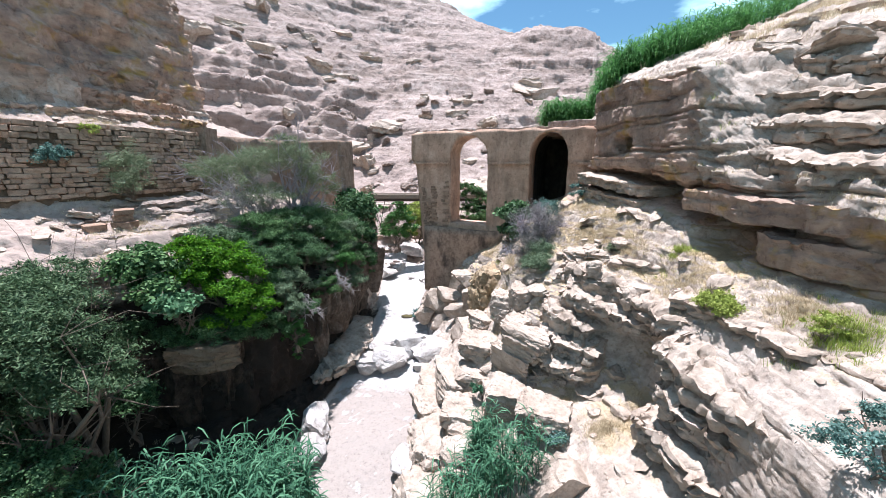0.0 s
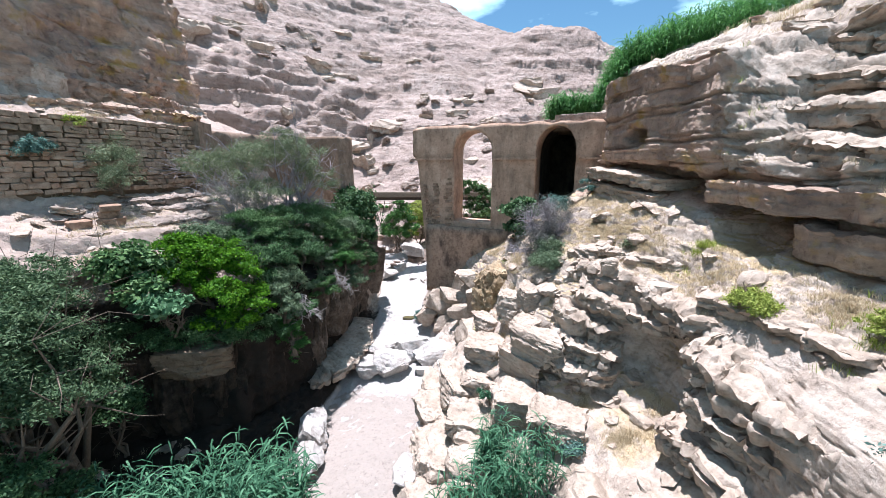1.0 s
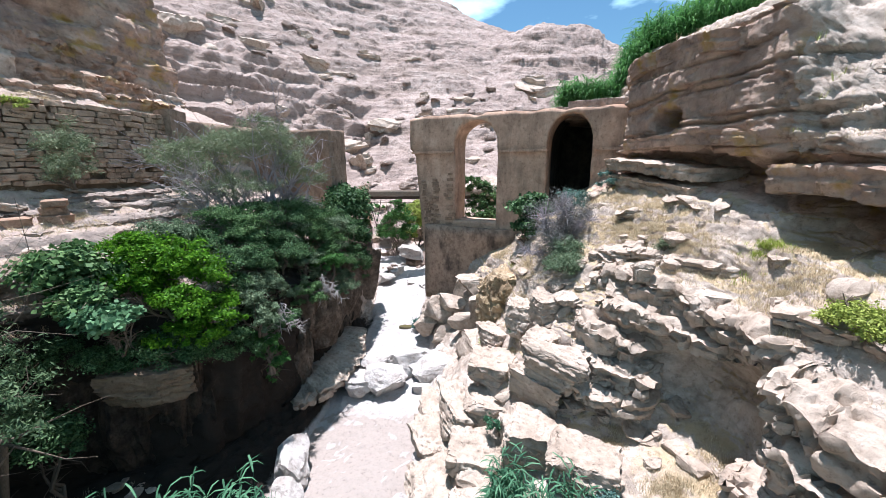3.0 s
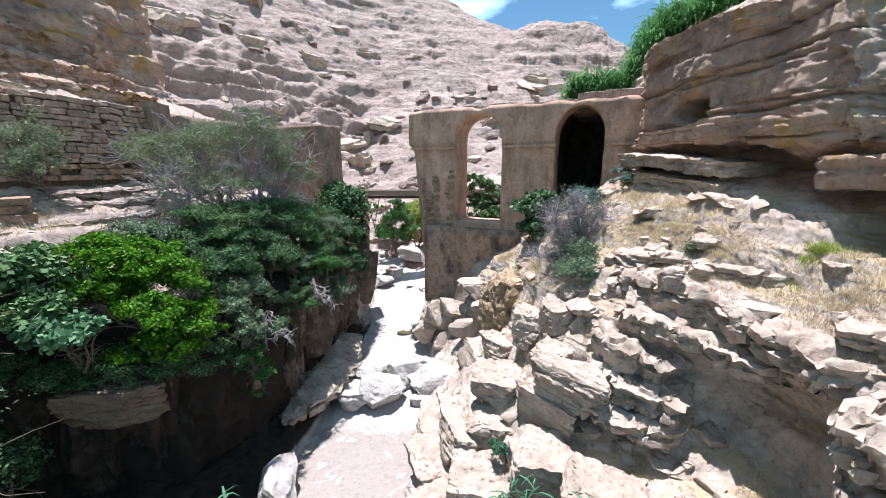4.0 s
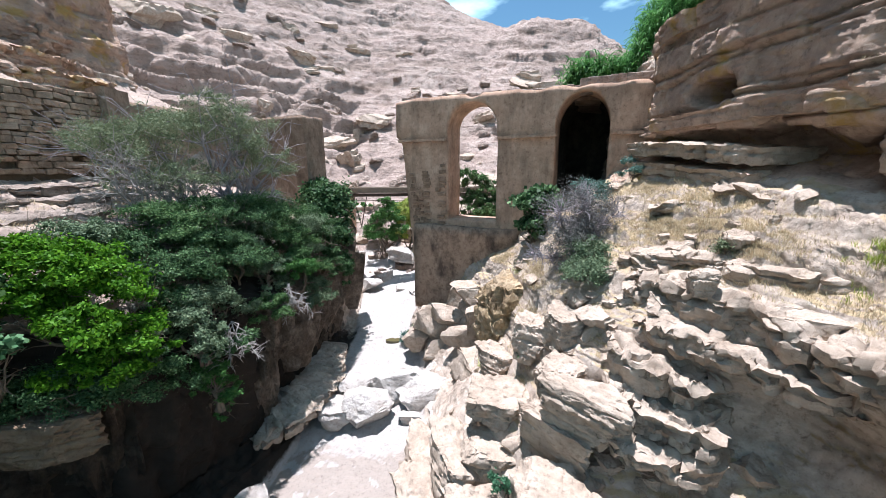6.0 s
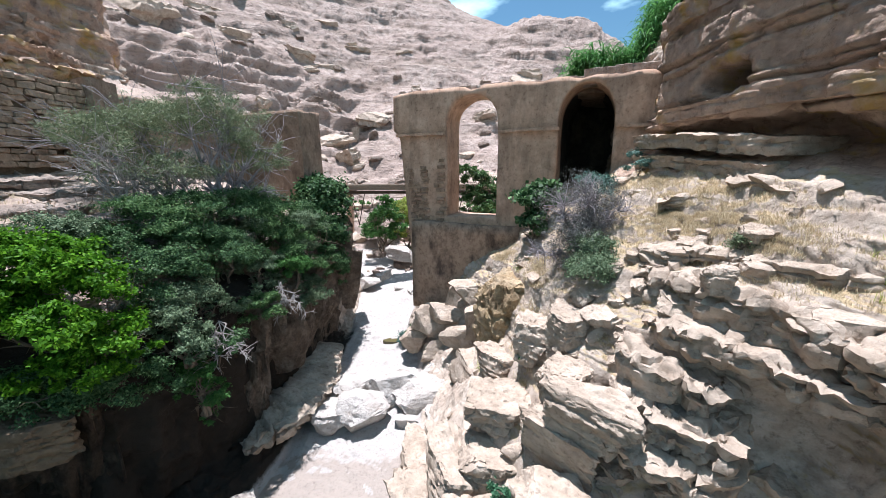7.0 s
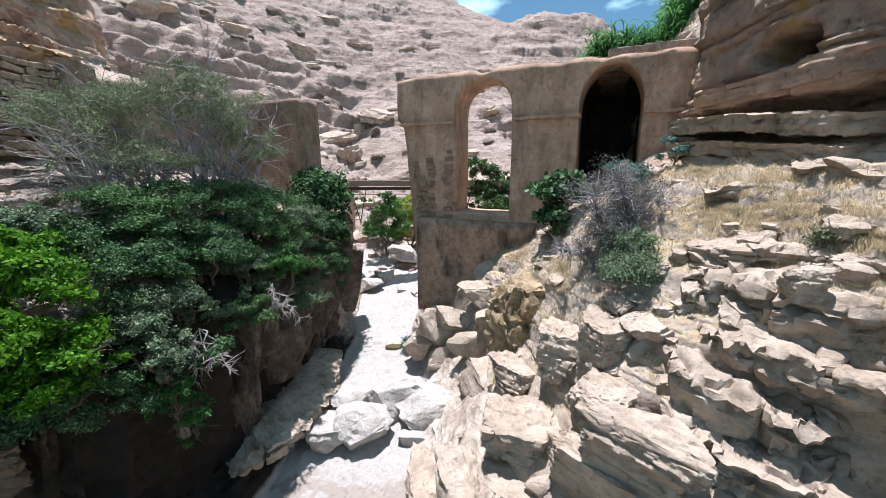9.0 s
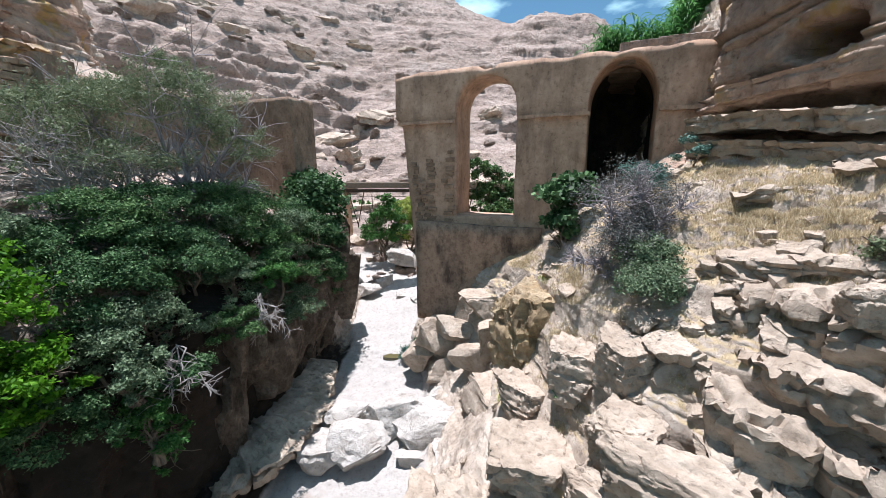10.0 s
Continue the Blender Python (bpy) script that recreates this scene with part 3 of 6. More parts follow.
on_cliff = (((s_face > 1.7) & (s_face < 2.97)) | ((s_face > 15.15) & (s_face < np.where(y_face > 11.0, 18.98, 17.15)) & (y_face > 4))) & (y_face < 27)
far_face = (y_face + 2.5 * vnoise(pz[quads[:, 0]] * 0.3, 64) > 37)
ground_me.polygons.foreach_set("material_index", np.where(far_face, 2, on_cliff.astype(np.int32)).astype(np.int32))
ground = put("ground", ground_me, None)
tagged(ground, "dry layered limestone gorge with pale stream bed and scree slopes", "ground", kind="structure")

# ---- the aqueduct ----
AQ_DIR = Vector((1, -0.45, 0)).normalized()
AQ_OUT = Vector((-0.45, -1, 0)).normalized()
AQ_AT = Vector((-2, 23.0, 0))
AQ_LEN = (Vector((1, -0.45, 0))).length


def aq(x, out, z):
    """A place on the aqueduct: x across, metres proud of its front, height."""
    return AQ_AT + AQ_DIR * ((x + 2) * AQ_LEN) + AQ_OUT * out + Vector((0, 0, z))


def arch_outline(x0, x1, z0, spring, top, steps=14):
    """The rim of an opening from its lower left over the crown to its lower right."""
    c, r = (x0 + x1) / 2, (x1 - x0) / 2
    pts = [(x0, z0 + (spring - z0) * k / 6) for k in range(6)]
    pts += [(c - r * math.cos(math.pi * k / steps), spring + (top - spring) * math.sin(math.pi * k / steps) ** 0.92) for k in range(steps + 1)]
    pts += [(x1, spring + (z0 - spring) * (k + 1) / 6) for k in range(6)]
    return pts


def arched_wall(name, x0, x1, z0, z1, arches, thick, material, parent, label="", course=0.0, seed=1, step=0.2):
    """A wall with arched openings: a fine grid cut by the openings, front, back, reveals and rims, roughened."""
    xs = set(np.arange(x0, x1 + 1e-6, step).round(3)) | {x0, x1}
    for a in arches:
        xs |= {round(px, 3) for px, _ in arch_outline(*a)}
    xs = sorted(xs)
    zs = list(np.linspace(z0, z1, int((z1 - z0) / step) + 2))
    verts, faces, seen = [], [], {}

    def vert(x, d, z):
        key = (round(x, 3), round(d, 3), round(z, 3))
        if key not in seen:
            seen[key] = len(verts)
            p = aq(x, -d, z)
            verts.append(p)
        return seen[key]

    def rim(a, x):
        """Height of the opening's crown above x, or None outside it."""
        ax0, ax1, az0, spring, top = a
        c, r = (ax0 + ax1) / 2, (ax1 - ax0) / 2
        u = min(1.0, abs(x - c) / r)
        return spring + (top - spring) * math.sqrt(max(0.0, 1 - u * u)) ** 0.92

    depths = list(np.linspace(0, thick, 6))
    for xa, xb in zip(xs[:-1], xs[1:]):
        mid = (xa + xb) / 2
        cut = [a for a in arches if a[0] < mid < a[1]]
        lower, upper = [(z0, z0)], [(z1, z1)]
        spans = [((z0, z0), (z1, z1))]
        if cut:
            a = cut[0]
            spans = [((z0, z0), (a[2], a[2])), ((rim(a, xa), rim(a, xb)), (z1, z1))]
        for (la, lb), (ua, ub) in spans:
            if ua - la < 0.02 and ub - lb < 0.02:
                continue
            inner = [z for z in zs if max(la, lb) + 0.06 < z < min(ua, ub) - 0.06]
            za, zb = [la, *inner, ua], [lb, *inner, ub]
            for k in range(len(za) - 1):
                for d in (0, thick):
                    q = [vert(xa, d, za[k]), vert(xb, d, zb[k]), vert(xb, d, zb[k + 1]), vert(xa, d, za[k + 1])]
                    faces.append(q if d == 0 else q[::-1])
            for d0, d1 in zip(depths[:-1], depths[1:]):
                faces.append([vert(xa, d0, ua), vert(xb, d0, ub), vert(xb, d1, ub), vert(xa, d1, ua)])
                faces.append([vert(xa, d0, la), vert(xa, d1, la), vert(xb, d1, lb), vert(xb, d0, lb)])
    sides = [(x0, z0, z1, 1), (x1, z0, z1, -1)]
    for a in arches:
        sides += [(a[0], a[2], rim(a, a[0]), -1), (a[1], a[2], rim(a, a[1]), 1)]
    for x, la, ua, turn in sides:
        zz = [la, *[z for z in zs if la + 0.06 < z < ua - 0.06], ua]
        for za, zb in zip(zz[:-1], zz[1:]):
            for d0, d1 in zip(depths[:-1], depths[1:]):
                q = [vert(x, d0, za), vert(x, d0, zb), vert(x, d1, zb), vert(x, d1, za)]
                faces.append(q if turn > 0 else q[::-1])
    bm = bmesh.new()
    bv = [bm.verts.new(v) for v in verts]
    for f in faces:
        if len(set(f)) == 4:
            try:
                bm.faces.new([bv[k] for k in f])
            except ValueError:
                pass
        elif len(set(f)) == 3:
            try:
                bm.faces.new([bv[k] for k in dict.fromkeys(f)])
            except ValueError:
                pass
    bmesh.ops.recalc_face_normals(bm, faces=bm.faces[:])
    bm.normal_update()
    pts = np.array([v.co for v in bm.verts])
    wob = 0.05 * fbm(pts * 0.8, 3, seed) + 0.025 * fbm(pts * 3.1, 3, seed + 5)
    top = smooth(z1 - 0.3, z1, pts[:, 2])
    drop = np.maximum(0, 0.1 + fbm(pts * np.array([1.3, 1.3, 0.0]), 4, seed + 9)) * 0.32 * top
    for v, w, dz in zip(bm.verts, wob, drop):
        n, z = v.normal.copy(), v.co.z
        x = (v.co - AQ_AT).dot(AQ_DIR) / AQ_LEN - 2
        v.co += n * w
        if course:
            band = float(smooth(course - 0.07, course + 0.02, z))
            v.co += AQ_OUT * 0.08 * band * (1 if (v.co - AQ_AT).dot(AQ_OUT) > -0.4 else 0)
            edge = float(smooth(x0 + 1.3, x0, x))
            v.co -= AQ_DIR * (0.24 * band * edge - 0.085 * max(0.0, course - z) * edge)
        v.co.z -= dz
    for f in bm.faces:
        f.smooth = True
    return part(name, bm, material, parent, label)


ARCH_1 = (0.42, 2.46, 7.25, 11.0, 12.16)
ARCH_2 = (4.52, 6.28, 7.6, 10.9, 12.26)
aqueduct = tagged(empty("aqueduct", AQ_AT), "ruined plastered stone aqueduct bridge with two tall arches", "aqueduct")
aqueduct.matrix_basis = Matrix()
arched_wall("arcade", -1.6, 9.0, 3.0, 12.45, [ARCH_1, ARCH_2], 1.5, M_plaster, aqueduct, course=10.72, seed=2)

for xa, xb in ((-1.72, 0.40), (2.48, 4.58), (6.32, 8.2)):
    bm = box_bm(xa, xb, -0.16, 0.3, 10.63, 10.74, 0.0)
    bmesh.ops.subdivide_edges(bm, edges=[e for e in bm.edges if abs(e.verts[0].co.x - e.verts[1].co.x) > 0.5], cuts=22)
    for v in bm.verts:
        q = np.array([[v.co.x * 2.2, v.co.y, v.co.z * 3]])
        v.co = aq(v.co.x, -v.co.y + 0.07 * float(fbm(q, 3, 19)[0]), v.co.z + 0.05 * float(fbm(q * 1.7, 3, 20)[0]))
    part("string_course", bm, M_plaster, aqueduct, "chipped projecting string course")
# the blind vault behind the second arch; near-black colour stands in for its unlit depth
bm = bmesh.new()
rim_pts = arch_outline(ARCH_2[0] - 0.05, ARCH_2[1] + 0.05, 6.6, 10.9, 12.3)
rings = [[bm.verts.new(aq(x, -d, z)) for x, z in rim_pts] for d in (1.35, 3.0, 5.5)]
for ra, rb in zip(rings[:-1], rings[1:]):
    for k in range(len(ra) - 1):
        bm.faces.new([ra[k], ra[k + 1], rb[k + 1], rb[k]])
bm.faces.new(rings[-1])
part("vault", bm, M_deep_shade, aqueduct, "blind vault with its deep shade painted in the stone colour")
# rubble fill behind the arches that carries the channel to the hillside
bm = box_bm(3.4, 9.5, 1.45, 6.5, 12.14, 12.5, 0.0)
bmesh.ops.subdivide_edges(bm, edges=bm.edges[:], cuts=14, use_grid_fill=True)
for v in bm.verts:
    v.co = aq(v.co.x, -v.co.y, v.co.z)
    v.co.z += 0.12 * noise.noise(v.co * 1.3)
part("channel_fill", bm, M_ruin, aqueduct, "rubble fill carrying the water channel")
# loose curb stones along the channel on top
for k in range(46):
    x = -1.7 + k * 0.235
    h = 0.10 + 0.10 * random.random() + (0.22 if 5.2 < x < 8.6 else 0)
    b2 = box_bm(-0.14, 0.14, -0.2, 0.2, 0, h + 0.2, 0.03)
    for v in b2.verts:
        v.co = aq(x + v.co.x, -0.75 + v.co.y * 1.3 + 0.08 * random.random(), 12.22 + v.co.z)
    part("curb_stone", b2, M_terrace, aqueduct)

ruin = tagged(empty("aqueduct_ruin"), "broken end of the plastered aqueduct across the gap", "aqueduct")
arched_wall("ruin_wall", -13.0, -6.75, 7.0, 12.15, [], 1.4, M_ruin, ruin, course=10.6, seed=14)


# ---- rocks ----
ROCKS = {}


def rock_mesh(seed, cuts=9, sub=3, rough=0.10):
    key = (seed, cuts, sub)
    if key in ROCKS:
        return ROCKS[key]
    rng = np.random.default_rng(seed)
    bm = bmesh.new()
    bmesh.ops.create_icosphere(bm, subdivisions=sub, radius=1.0)
    pts = np.array([v.co for v in bm.verts])
    for k in range(cuts + 5):
        n = rng.normal(size=3)
        if k == 0:
            n = np.array([0.1 * rng.normal(), 0.1 * rng.normal(), 1.0])
        n /= np.linalg.norm(n)
        d = rng.uniform(0.36, 0.66)
        over = np.maximum(0, pts @ n - d)
        pts = pts - over[:, None] * n * 0.99
    pts = pts * (1 + rough * fbm(pts * 1.9 + seed, 3, seed)[:, None] + 0.10 * fbm(pts * 5.5 + seed, 4, seed + 3)[:, None] - 0.07 * (1 - smooth(0.0, 0.12, np.abs(fbm(pts * 2.4 + seed, 3, seed + 8))))[:, None])
    lay = cells(np.stack([pts[:, 0] * 0.9, pts[:, 1] * 0.9, pts[:, 2] * 4.0], -1) + seed, seed)
    pts[:, :2] *= (1 + 0.06 * lay)[:, None]
    pts /= np.abs(pts).max(0)
    for v, p in zip(bm.verts, pts):
        v.co = p
    for f in bm.faces:
        f.smooth = True
    me = bpy.data.meshes.new("boulder")
    bm.to_mesh(me)
    bm.free()
    me.set_sharp_from_angle(angle=radians(28))
    ROCKS[key] = me
    return me


def boulder(x, y, z, sx, sy, sz, turn=0, seed=1, material=None, label="", tilt=(0, 0), sub=4, name="boulder", group=""):
    """A boulder by its middle and half sizes."""
    me = rock_mesh(seed, sub=sub)
    mat = material or M_boulder
    if me.materials and me.materials[0] != mat:
        me = me.copy()
        me.materials.clear()
    ob = put(name, me, mat, m=pose(x, y, z, tilt[0], tilt[1], turn) @ Matrix.Diagonal((sx, sy, sz, 1)))
    return tagged(ob, label or "angular tan limestone boulder on the gorge bank", "boulder", group)


# ---- leaves, limbs ----
def leaf_mesh(name, points, normals, size, rng, aspect=0.5, droop=0.0):
    """Small pointed leaves, one quad each, at points, roughly facing normals."""
    n = len(points)
    nrm = normals + rng.normal(size=(n, 3)) * 0.75
    nrm /= np.linalg.norm(nrm, axis=1, keepdims=True) + 1e-9
    t = rng.normal(size=(n, 3))
    t[:, 2] -= droop
    t -= (t * nrm).sum(1, keepdims=True) * nrm
    t /= np.linalg.norm(t, axis=1, keepdims=True) + 1e-9
    s = np.cross(nrm, t)
    ln = size * rng.uniform(0.6, 1.3, n)[:, None]
    w = ln * aspect
    v = np.stack([points - t * ln * 0.5, points + s * w * 0.5 - t * ln * 0.08, points + t * ln * 0.5, points - s * w * 0.5 - t * ln * 0.08], 1)
    return raw_mesh(name, v.reshape(-1, 3), np.arange(4 * n).reshape(n, 4), False)


def crown_points(rng, blobs, count, clump=0.34, per=90, hollow=0.45):
    """Points in many small clumps spread over the shells of ellipsoid blobs (centre, radii)."""
    vol = np.array([b[3] * b[4] * b[5] for b in blobs]) ** 0.67
    share = (vol / vol.sum() * count).astype(int)
    pts, nrm = [], []
    for b, c in zip(blobs, share):
        c0, r = np.array(b[:3]), np.array(b[3:6])
        k = max(3, c // per)
        d = rng.normal(size=(k, 3))
        d /= np.linalg.norm(d, axis=1, keepdims=True)
        d[:, 2] = np.where(d[:, 2] < -0.35, -d[:, 2], d[:, 2])
        rad = rng.uniform(hollow, 1.0, k) ** 0.6 * (1 + 0.25 * rng.normal(size=k) * 0.6)
        centre = c0 + d * rad[:, None] * r
        spread = clump * r.mean() * rng.uniform(0.5, 1.25, k)
        which = rng.integers(0, k, c)
        off = rng.normal(size=(c, 3)) * np.array([0.55, 0.55, 0.38])
        pts.append(centre[which] + off * spread[which][:, None])
        nrm.append(d[which] * 0.7 + np.array([0, 0, 0.4]))
    return np.concatenate(pts), np.concatenate(nrm)


def tube(verts, faces, a, b, ra, rb, sides=5):
    a, b = Vector(a), Vector(b)
    q = (b - a).to_track_quat("Z", "Y")
    base = len(verts)
    for p, r in ((a, ra), (b, rb)):
        for k in range(sides):
            w = 2 * math.pi * k / sides
            verts.append(tuple(p + q @ Vector((r * math.cos(w), r * math.sin(w), 0))))
    for k in range(sides):
        j = (k + 1) % sides
        faces.append((base + k, base + j, base + sides + j, base + sides + k))


def limbs_mesh(name, rng, base, targets, radius, bend=0.25, twigs=3, forks=5):
    """A tapered trunk that forks into crooked limbs towards the targets."""
    verts, faces = [], []
    base = np.array(base, float)
    for tgt in targets:
        tgt = np.array(tgt, float)
        prev, r = base + rng.normal(size=3) * radius * 0.8 * np.array([1, 1, 0]), radius * rng.uniform(0.6, 1.0)
        length = np.linalg.norm(tgt - base)
        for k in range(1, forks + 1):
            f = k / forks
            p = base * (1 - f) + tgt * f + rng.normal(size=3) * bend * length * 0.25 * (1 - f * 0.5)
            r2 = radius * (1 - f) ** 0.8 * 0.9 + 0.008
            tube(verts, faces, prev, p, r, r2)
            if k > 1:
                for _ in range(twigs):
                    d = rng.normal(size=3) + (tgt - base) / length
                    d /= np.linalg.norm(d)
                    e = p + d * length * rng.uniform(0.10, 0.26)
                    e2 = e + (d + rng.normal(size=3) * 0.6) * length * 0.09
                    tube(verts, faces, p, e, r2 * 0.6 + 0.004, 0.008, 4)
                    tube(verts, faces, e, e2, 0.008, 0.004, 4)
            prev, r = p, r2
    return raw_mesh(name, verts, faces)


def shrub(name, base, blobs, count, size, leaf, label, category="shrub", seed=1, wood=None, radius=0.06, aspect=0.5, clump=0.34, group="", twigs=3, hollow=0.45, droop=0.0, per=90, sprays=0):
    rng = np.random.default_rng(seed)
    thing = tagged(empty(name, base), label, category, group)
    leafy = blobs
    if sprays:
        leafy = []
        for b in blobs:
            for _ in range(sprays):
                d = rng.normal(size=3)
                d /= np.linalg.norm(d)
                d[2] = abs(d[2]) if d[2] < -0.5 else d[2]
                f, r = rng.uniform(0.55, 1.0), rng.uniform(0.26, 0.5)
                leafy.append(tuple(np.array(b[:3]) + d * f * np.array(b[3:6])) + (b[3] * r * 1.2, b[4] * r * 1.2, b[5] * r * 0.75))
    pts, nrm = crown_points(rng, leafy, count, clump, per, hollow)
    b0 = np.array(base)
    put("crown", leaf_mesh("crown", pts - b0, nrm, size, rng, aspect, droop), leaf, thing)
    targets = [np.array(b[:3]) + rng.normal(size=3) * np.array(b[3:6]) * 0.45 - b0 for b in blobs for _ in range(3 if len(blobs) < 4 else 2)]
    put("trunk", limbs_mesh("trunk", rng, (0, 0, -0.1), targets, radius, twigs=twigs), wood or M_bark, thing)
    return thing


def blades(name, rng, roots, heights, width, lean=0.35, leaves=9, leaf_len=0.5):
    """Reed canes, each a thin stem with long arching leaves."""
    verts, faces = [], []
    for (x, y, z), h in zip(roots, heights):
        dx, dy = rng.normal(size=2) * lean * h * 0.3
        tip = (x + dx, y + dy, z + h)
        tube(verts, faces, (x, y, z), tip, 0.012, 0.005, 3)
        for k in range(leaves):
            f = 0.25 + 0.75 * (k + rng.random()) / leaves
            p = np.array([x + dx * f, y + dy * f, z + h * f])
            w = rng.uniform(0, 2 * math.pi)
            d = np.array([math.cos(w), math.sin(w), 0])
            side = np.array([-d[1], d[0], 0]) * width * rng.uniform(0.6, 1.1)
            ln = leaf_len * rng.uniform(0.6, 1.2)
            prev = None
            for s, (rr, up, wd) in enumerate(((0, 0, 0.5), (0.4, 0.28, 1.0), (0.8, 0.25, 0.7), (1.05, -0.05, 0.04))):
                q = p + d * ln * rr + np.array([0, 0, ln * up])
                verts += [tuple(q - side * wd * 0.5), tuple(q + side * wd * 0.5)]
                if prev is not None:
                    faces.append((prev, prev + 1, prev + 3, prev + 2))
                prev = len(verts) - 2
    return raw_mesh(name, verts, faces, False)


ground_tree = BVHTree.FromPolygons(P.reshape(-1, 3).tolist(), quads.tolist(), all_triangles=False)


def slope_at(x, y):
    """Place and normal of the ground sheet, seen from above."""
    place, normal, *_ = ground_tree.ray_cast(Vector((x, y, 80.0)), Vector((0, 0, -1)))
    if normal is not None and normal.z < 0:
        normal = -normal
    return place, normal


def ground_at(x, y):
    place, _ = slope_at(x, y)
    return place.z if place else 0.0


# ---- boulders of the stream and the right bank: middle, half sizes, turn ----
for x, y, z, sx, sy, sz, turn, seed in ((-2.0, 18.9, 0.95, 1.25, 0.9, 0.65, 20, 1), (-2.9, 17.7, 0.6, 1.25, 0.85, 0.75, -15, 2), (-0.5, 18.2, 0.8, 1.55, 1.0, 0.75, 10, 3), (0.3, 19.7, 1.2, 1.25, 0.9, 0.7, -25, 4), (-3.9, 17.5, 0.6, 0.9, 0.8, 0.6, 35, 10), (-3.2, 19.0, 0.8, 1.0, 0.9, 0.5, 5, 15), (-1.1, 17.5, 0.35, 0.7, 0.55, 0.5, -30, 18), (0.1, 16.9, 0.7, 0.9, 1.0, 0.6, 12, 5), (-0.5, 12.4, 0.9, 0.9, 1.0, 0.6, -20, 6), (-1.2, 11.0, 0.45, 0.8, 0.7, 0.45, 30, 7), (-5.35, 13.4, 0.35, 0.7, 1.1, 0.6, 8, 8), (-4.9, 12.0, 0.2, 0.6, 0.7, 0.4, 50, 9)):
    boulder(x, y, z, sx, sy, sz, turn, seed, M_white, "bleached white limestone boulder in the stream bed", group="stream boulders")
for x, y, z, sx, sy, sz, turn, seed in ((0.6, 20.3, 1.6, 1.05, 0.75, 0.65, 5, 11), (0.0, 21.2, 2.7, 0.85, 0.7, 0.75, 40, 12), (-0.95, 21.3, 1.8, 0.6, 0.6, 0.6, 10, 13), (1.1, 21.0, 3.7, 0.75, 0.65, 0.9, -10, 14), (2.95, 17.2, 4.3, 0.65, 0.65, 0.75, 25, 16), (1.55, 16.9, 2.5, 1.05, 1.1, 0.7, 12, 17), (0.7, 11.5, 1.7, 0.9, 0.8, 0.6, -30, 22), (2.6, 19.6, 4.7, 0.6, 0.6, 0.7, 70, 26), (1.9, 19.9, 2.9, 0.5, 0.5, 0.6, 20, 27), (1.0, 18.2, 2.2, 0.5, 0.5, 0.45, 30, 28), (3.2, 8.2, 2.6, 0.8, 0.8, 0.6, 0, 29)):
    big_by = 1.32 if y > 16.5 else 1.0
    boulder(x, y, z, sx * big_by, sy * big_by, sz * big_by, turn, seed, group="bank boulders")

def tufa_curtain(line, top, foot, seed, label, material):
    """A bank face draped with tufa: hanging folds, bulging above and hollow below. line: its front (x, y), with the bank on the left-hand side."""
    line = np.array(line, float)
    cum = np.concatenate([[0], np.cumsum(np.linalg.norm(np.diff(line, axis=0), axis=1))])
    ns, nv = int(cum[-1] / 0.05), 90
    d = np.linspace(0, cum[-1], ns)
    soft = np.stack([np.interp(d, cum, line[:, k]) for k in range(2)], -1)
    pad = np.pad(soft, ((12, 12), (0, 0)), "edge")
    soft = np.stack([np.convolve(pad[:, k], np.ones(25) / 25, "valid") for k in range(2)], -1)
    t = np.gradient(soft, axis=0)
    t /= np.linalg.norm(t, axis=1, keepdims=True)
    outward = np.stack([t[:, 1], -t[:, 0]], -1)
    v = np.linspace(0, 1, nv)
    D, V = np.repeat(d[:, None], nv, 1).ravel(), np.repeat(v[None], ns, 0).ravel()
    q = np.stack([D, V * 3.0, np.full(D.shape, seed * 1.7)], -1)
    sway = 0.5 * fbm(q * np.array([0.5, 0.8, 1]), 3, seed)
    fold = np.abs(fbm(np.stack([D * 1.15 + sway, V * 1.1, np.zeros(D.shape)], -1), 3, seed + 1))
    thin = np.abs(fbm(np.stack([D * 3.6 + sway * 2, V * 1.9, np.zeros(D.shape)], -1), 3, seed + 2))
    reach = np.interp(V, (0, 0.06, 0.16, 0.42, 0.62, 0.85, 1.0), (-0.9, -0.25, 0.0, 0.08, -0.22, -0.55, -0.75))
    hollow = smooth(0.05, 0.35, fbm(np.stack([D * 0.9, V * 3.2, np.full(D.shape, 4.0)], -1), 3, seed + 3)) * smooth(0.25, 0.5, V)
    off = reach + 1.05 * fold - 0.34 + 0.5 * thin - 0.7 * hollow + 0.10 * fbm(q * np.array([5, 4, 1]), 3, seed + 4) + 0.25 * fbm(q * np.array([0.7, 0.5, 1]), 2, seed + 5)
    z = top + (foot - top) * V + 0.25 * fbm(q * np.array([1.2, 0.0, 1]), 3, seed + 6) * (1 - V)
    xy = np.repeat(soft[:, None], nv, 1).reshape(-1, 2) + np.repeat(outward[:, None], nv, 1).reshape(-1, 2) * off[:, None]
    grid = np.arange(ns * nv).reshape(ns, nv)
    me = raw_mesh("tufa_face", np.concatenate([xy, z[:, None]], 1), np.stack([grid[:-1, :-1], grid[:-1, 1:], grid[1:, 1:], grid[1:, :-1]], -1).reshape(-1, 4))
    me.set_sharp_from_angle(angle=radians(50))
    return tagged(put("tufa_face", me, material), label, "rock face")


# The wall's shade below the shrubs is painted by its near-black stone.
tufa_curtain(((-14.0, 10.8), (-12.2, 11.5), (-10.6, 11.9), (-9.2, 12.2), (-8.2, 12.7), (-7.5, 13.6)), 4.4, -0.1, 17, "dark shaded rock wall below the shrubs", M_deep_shade)
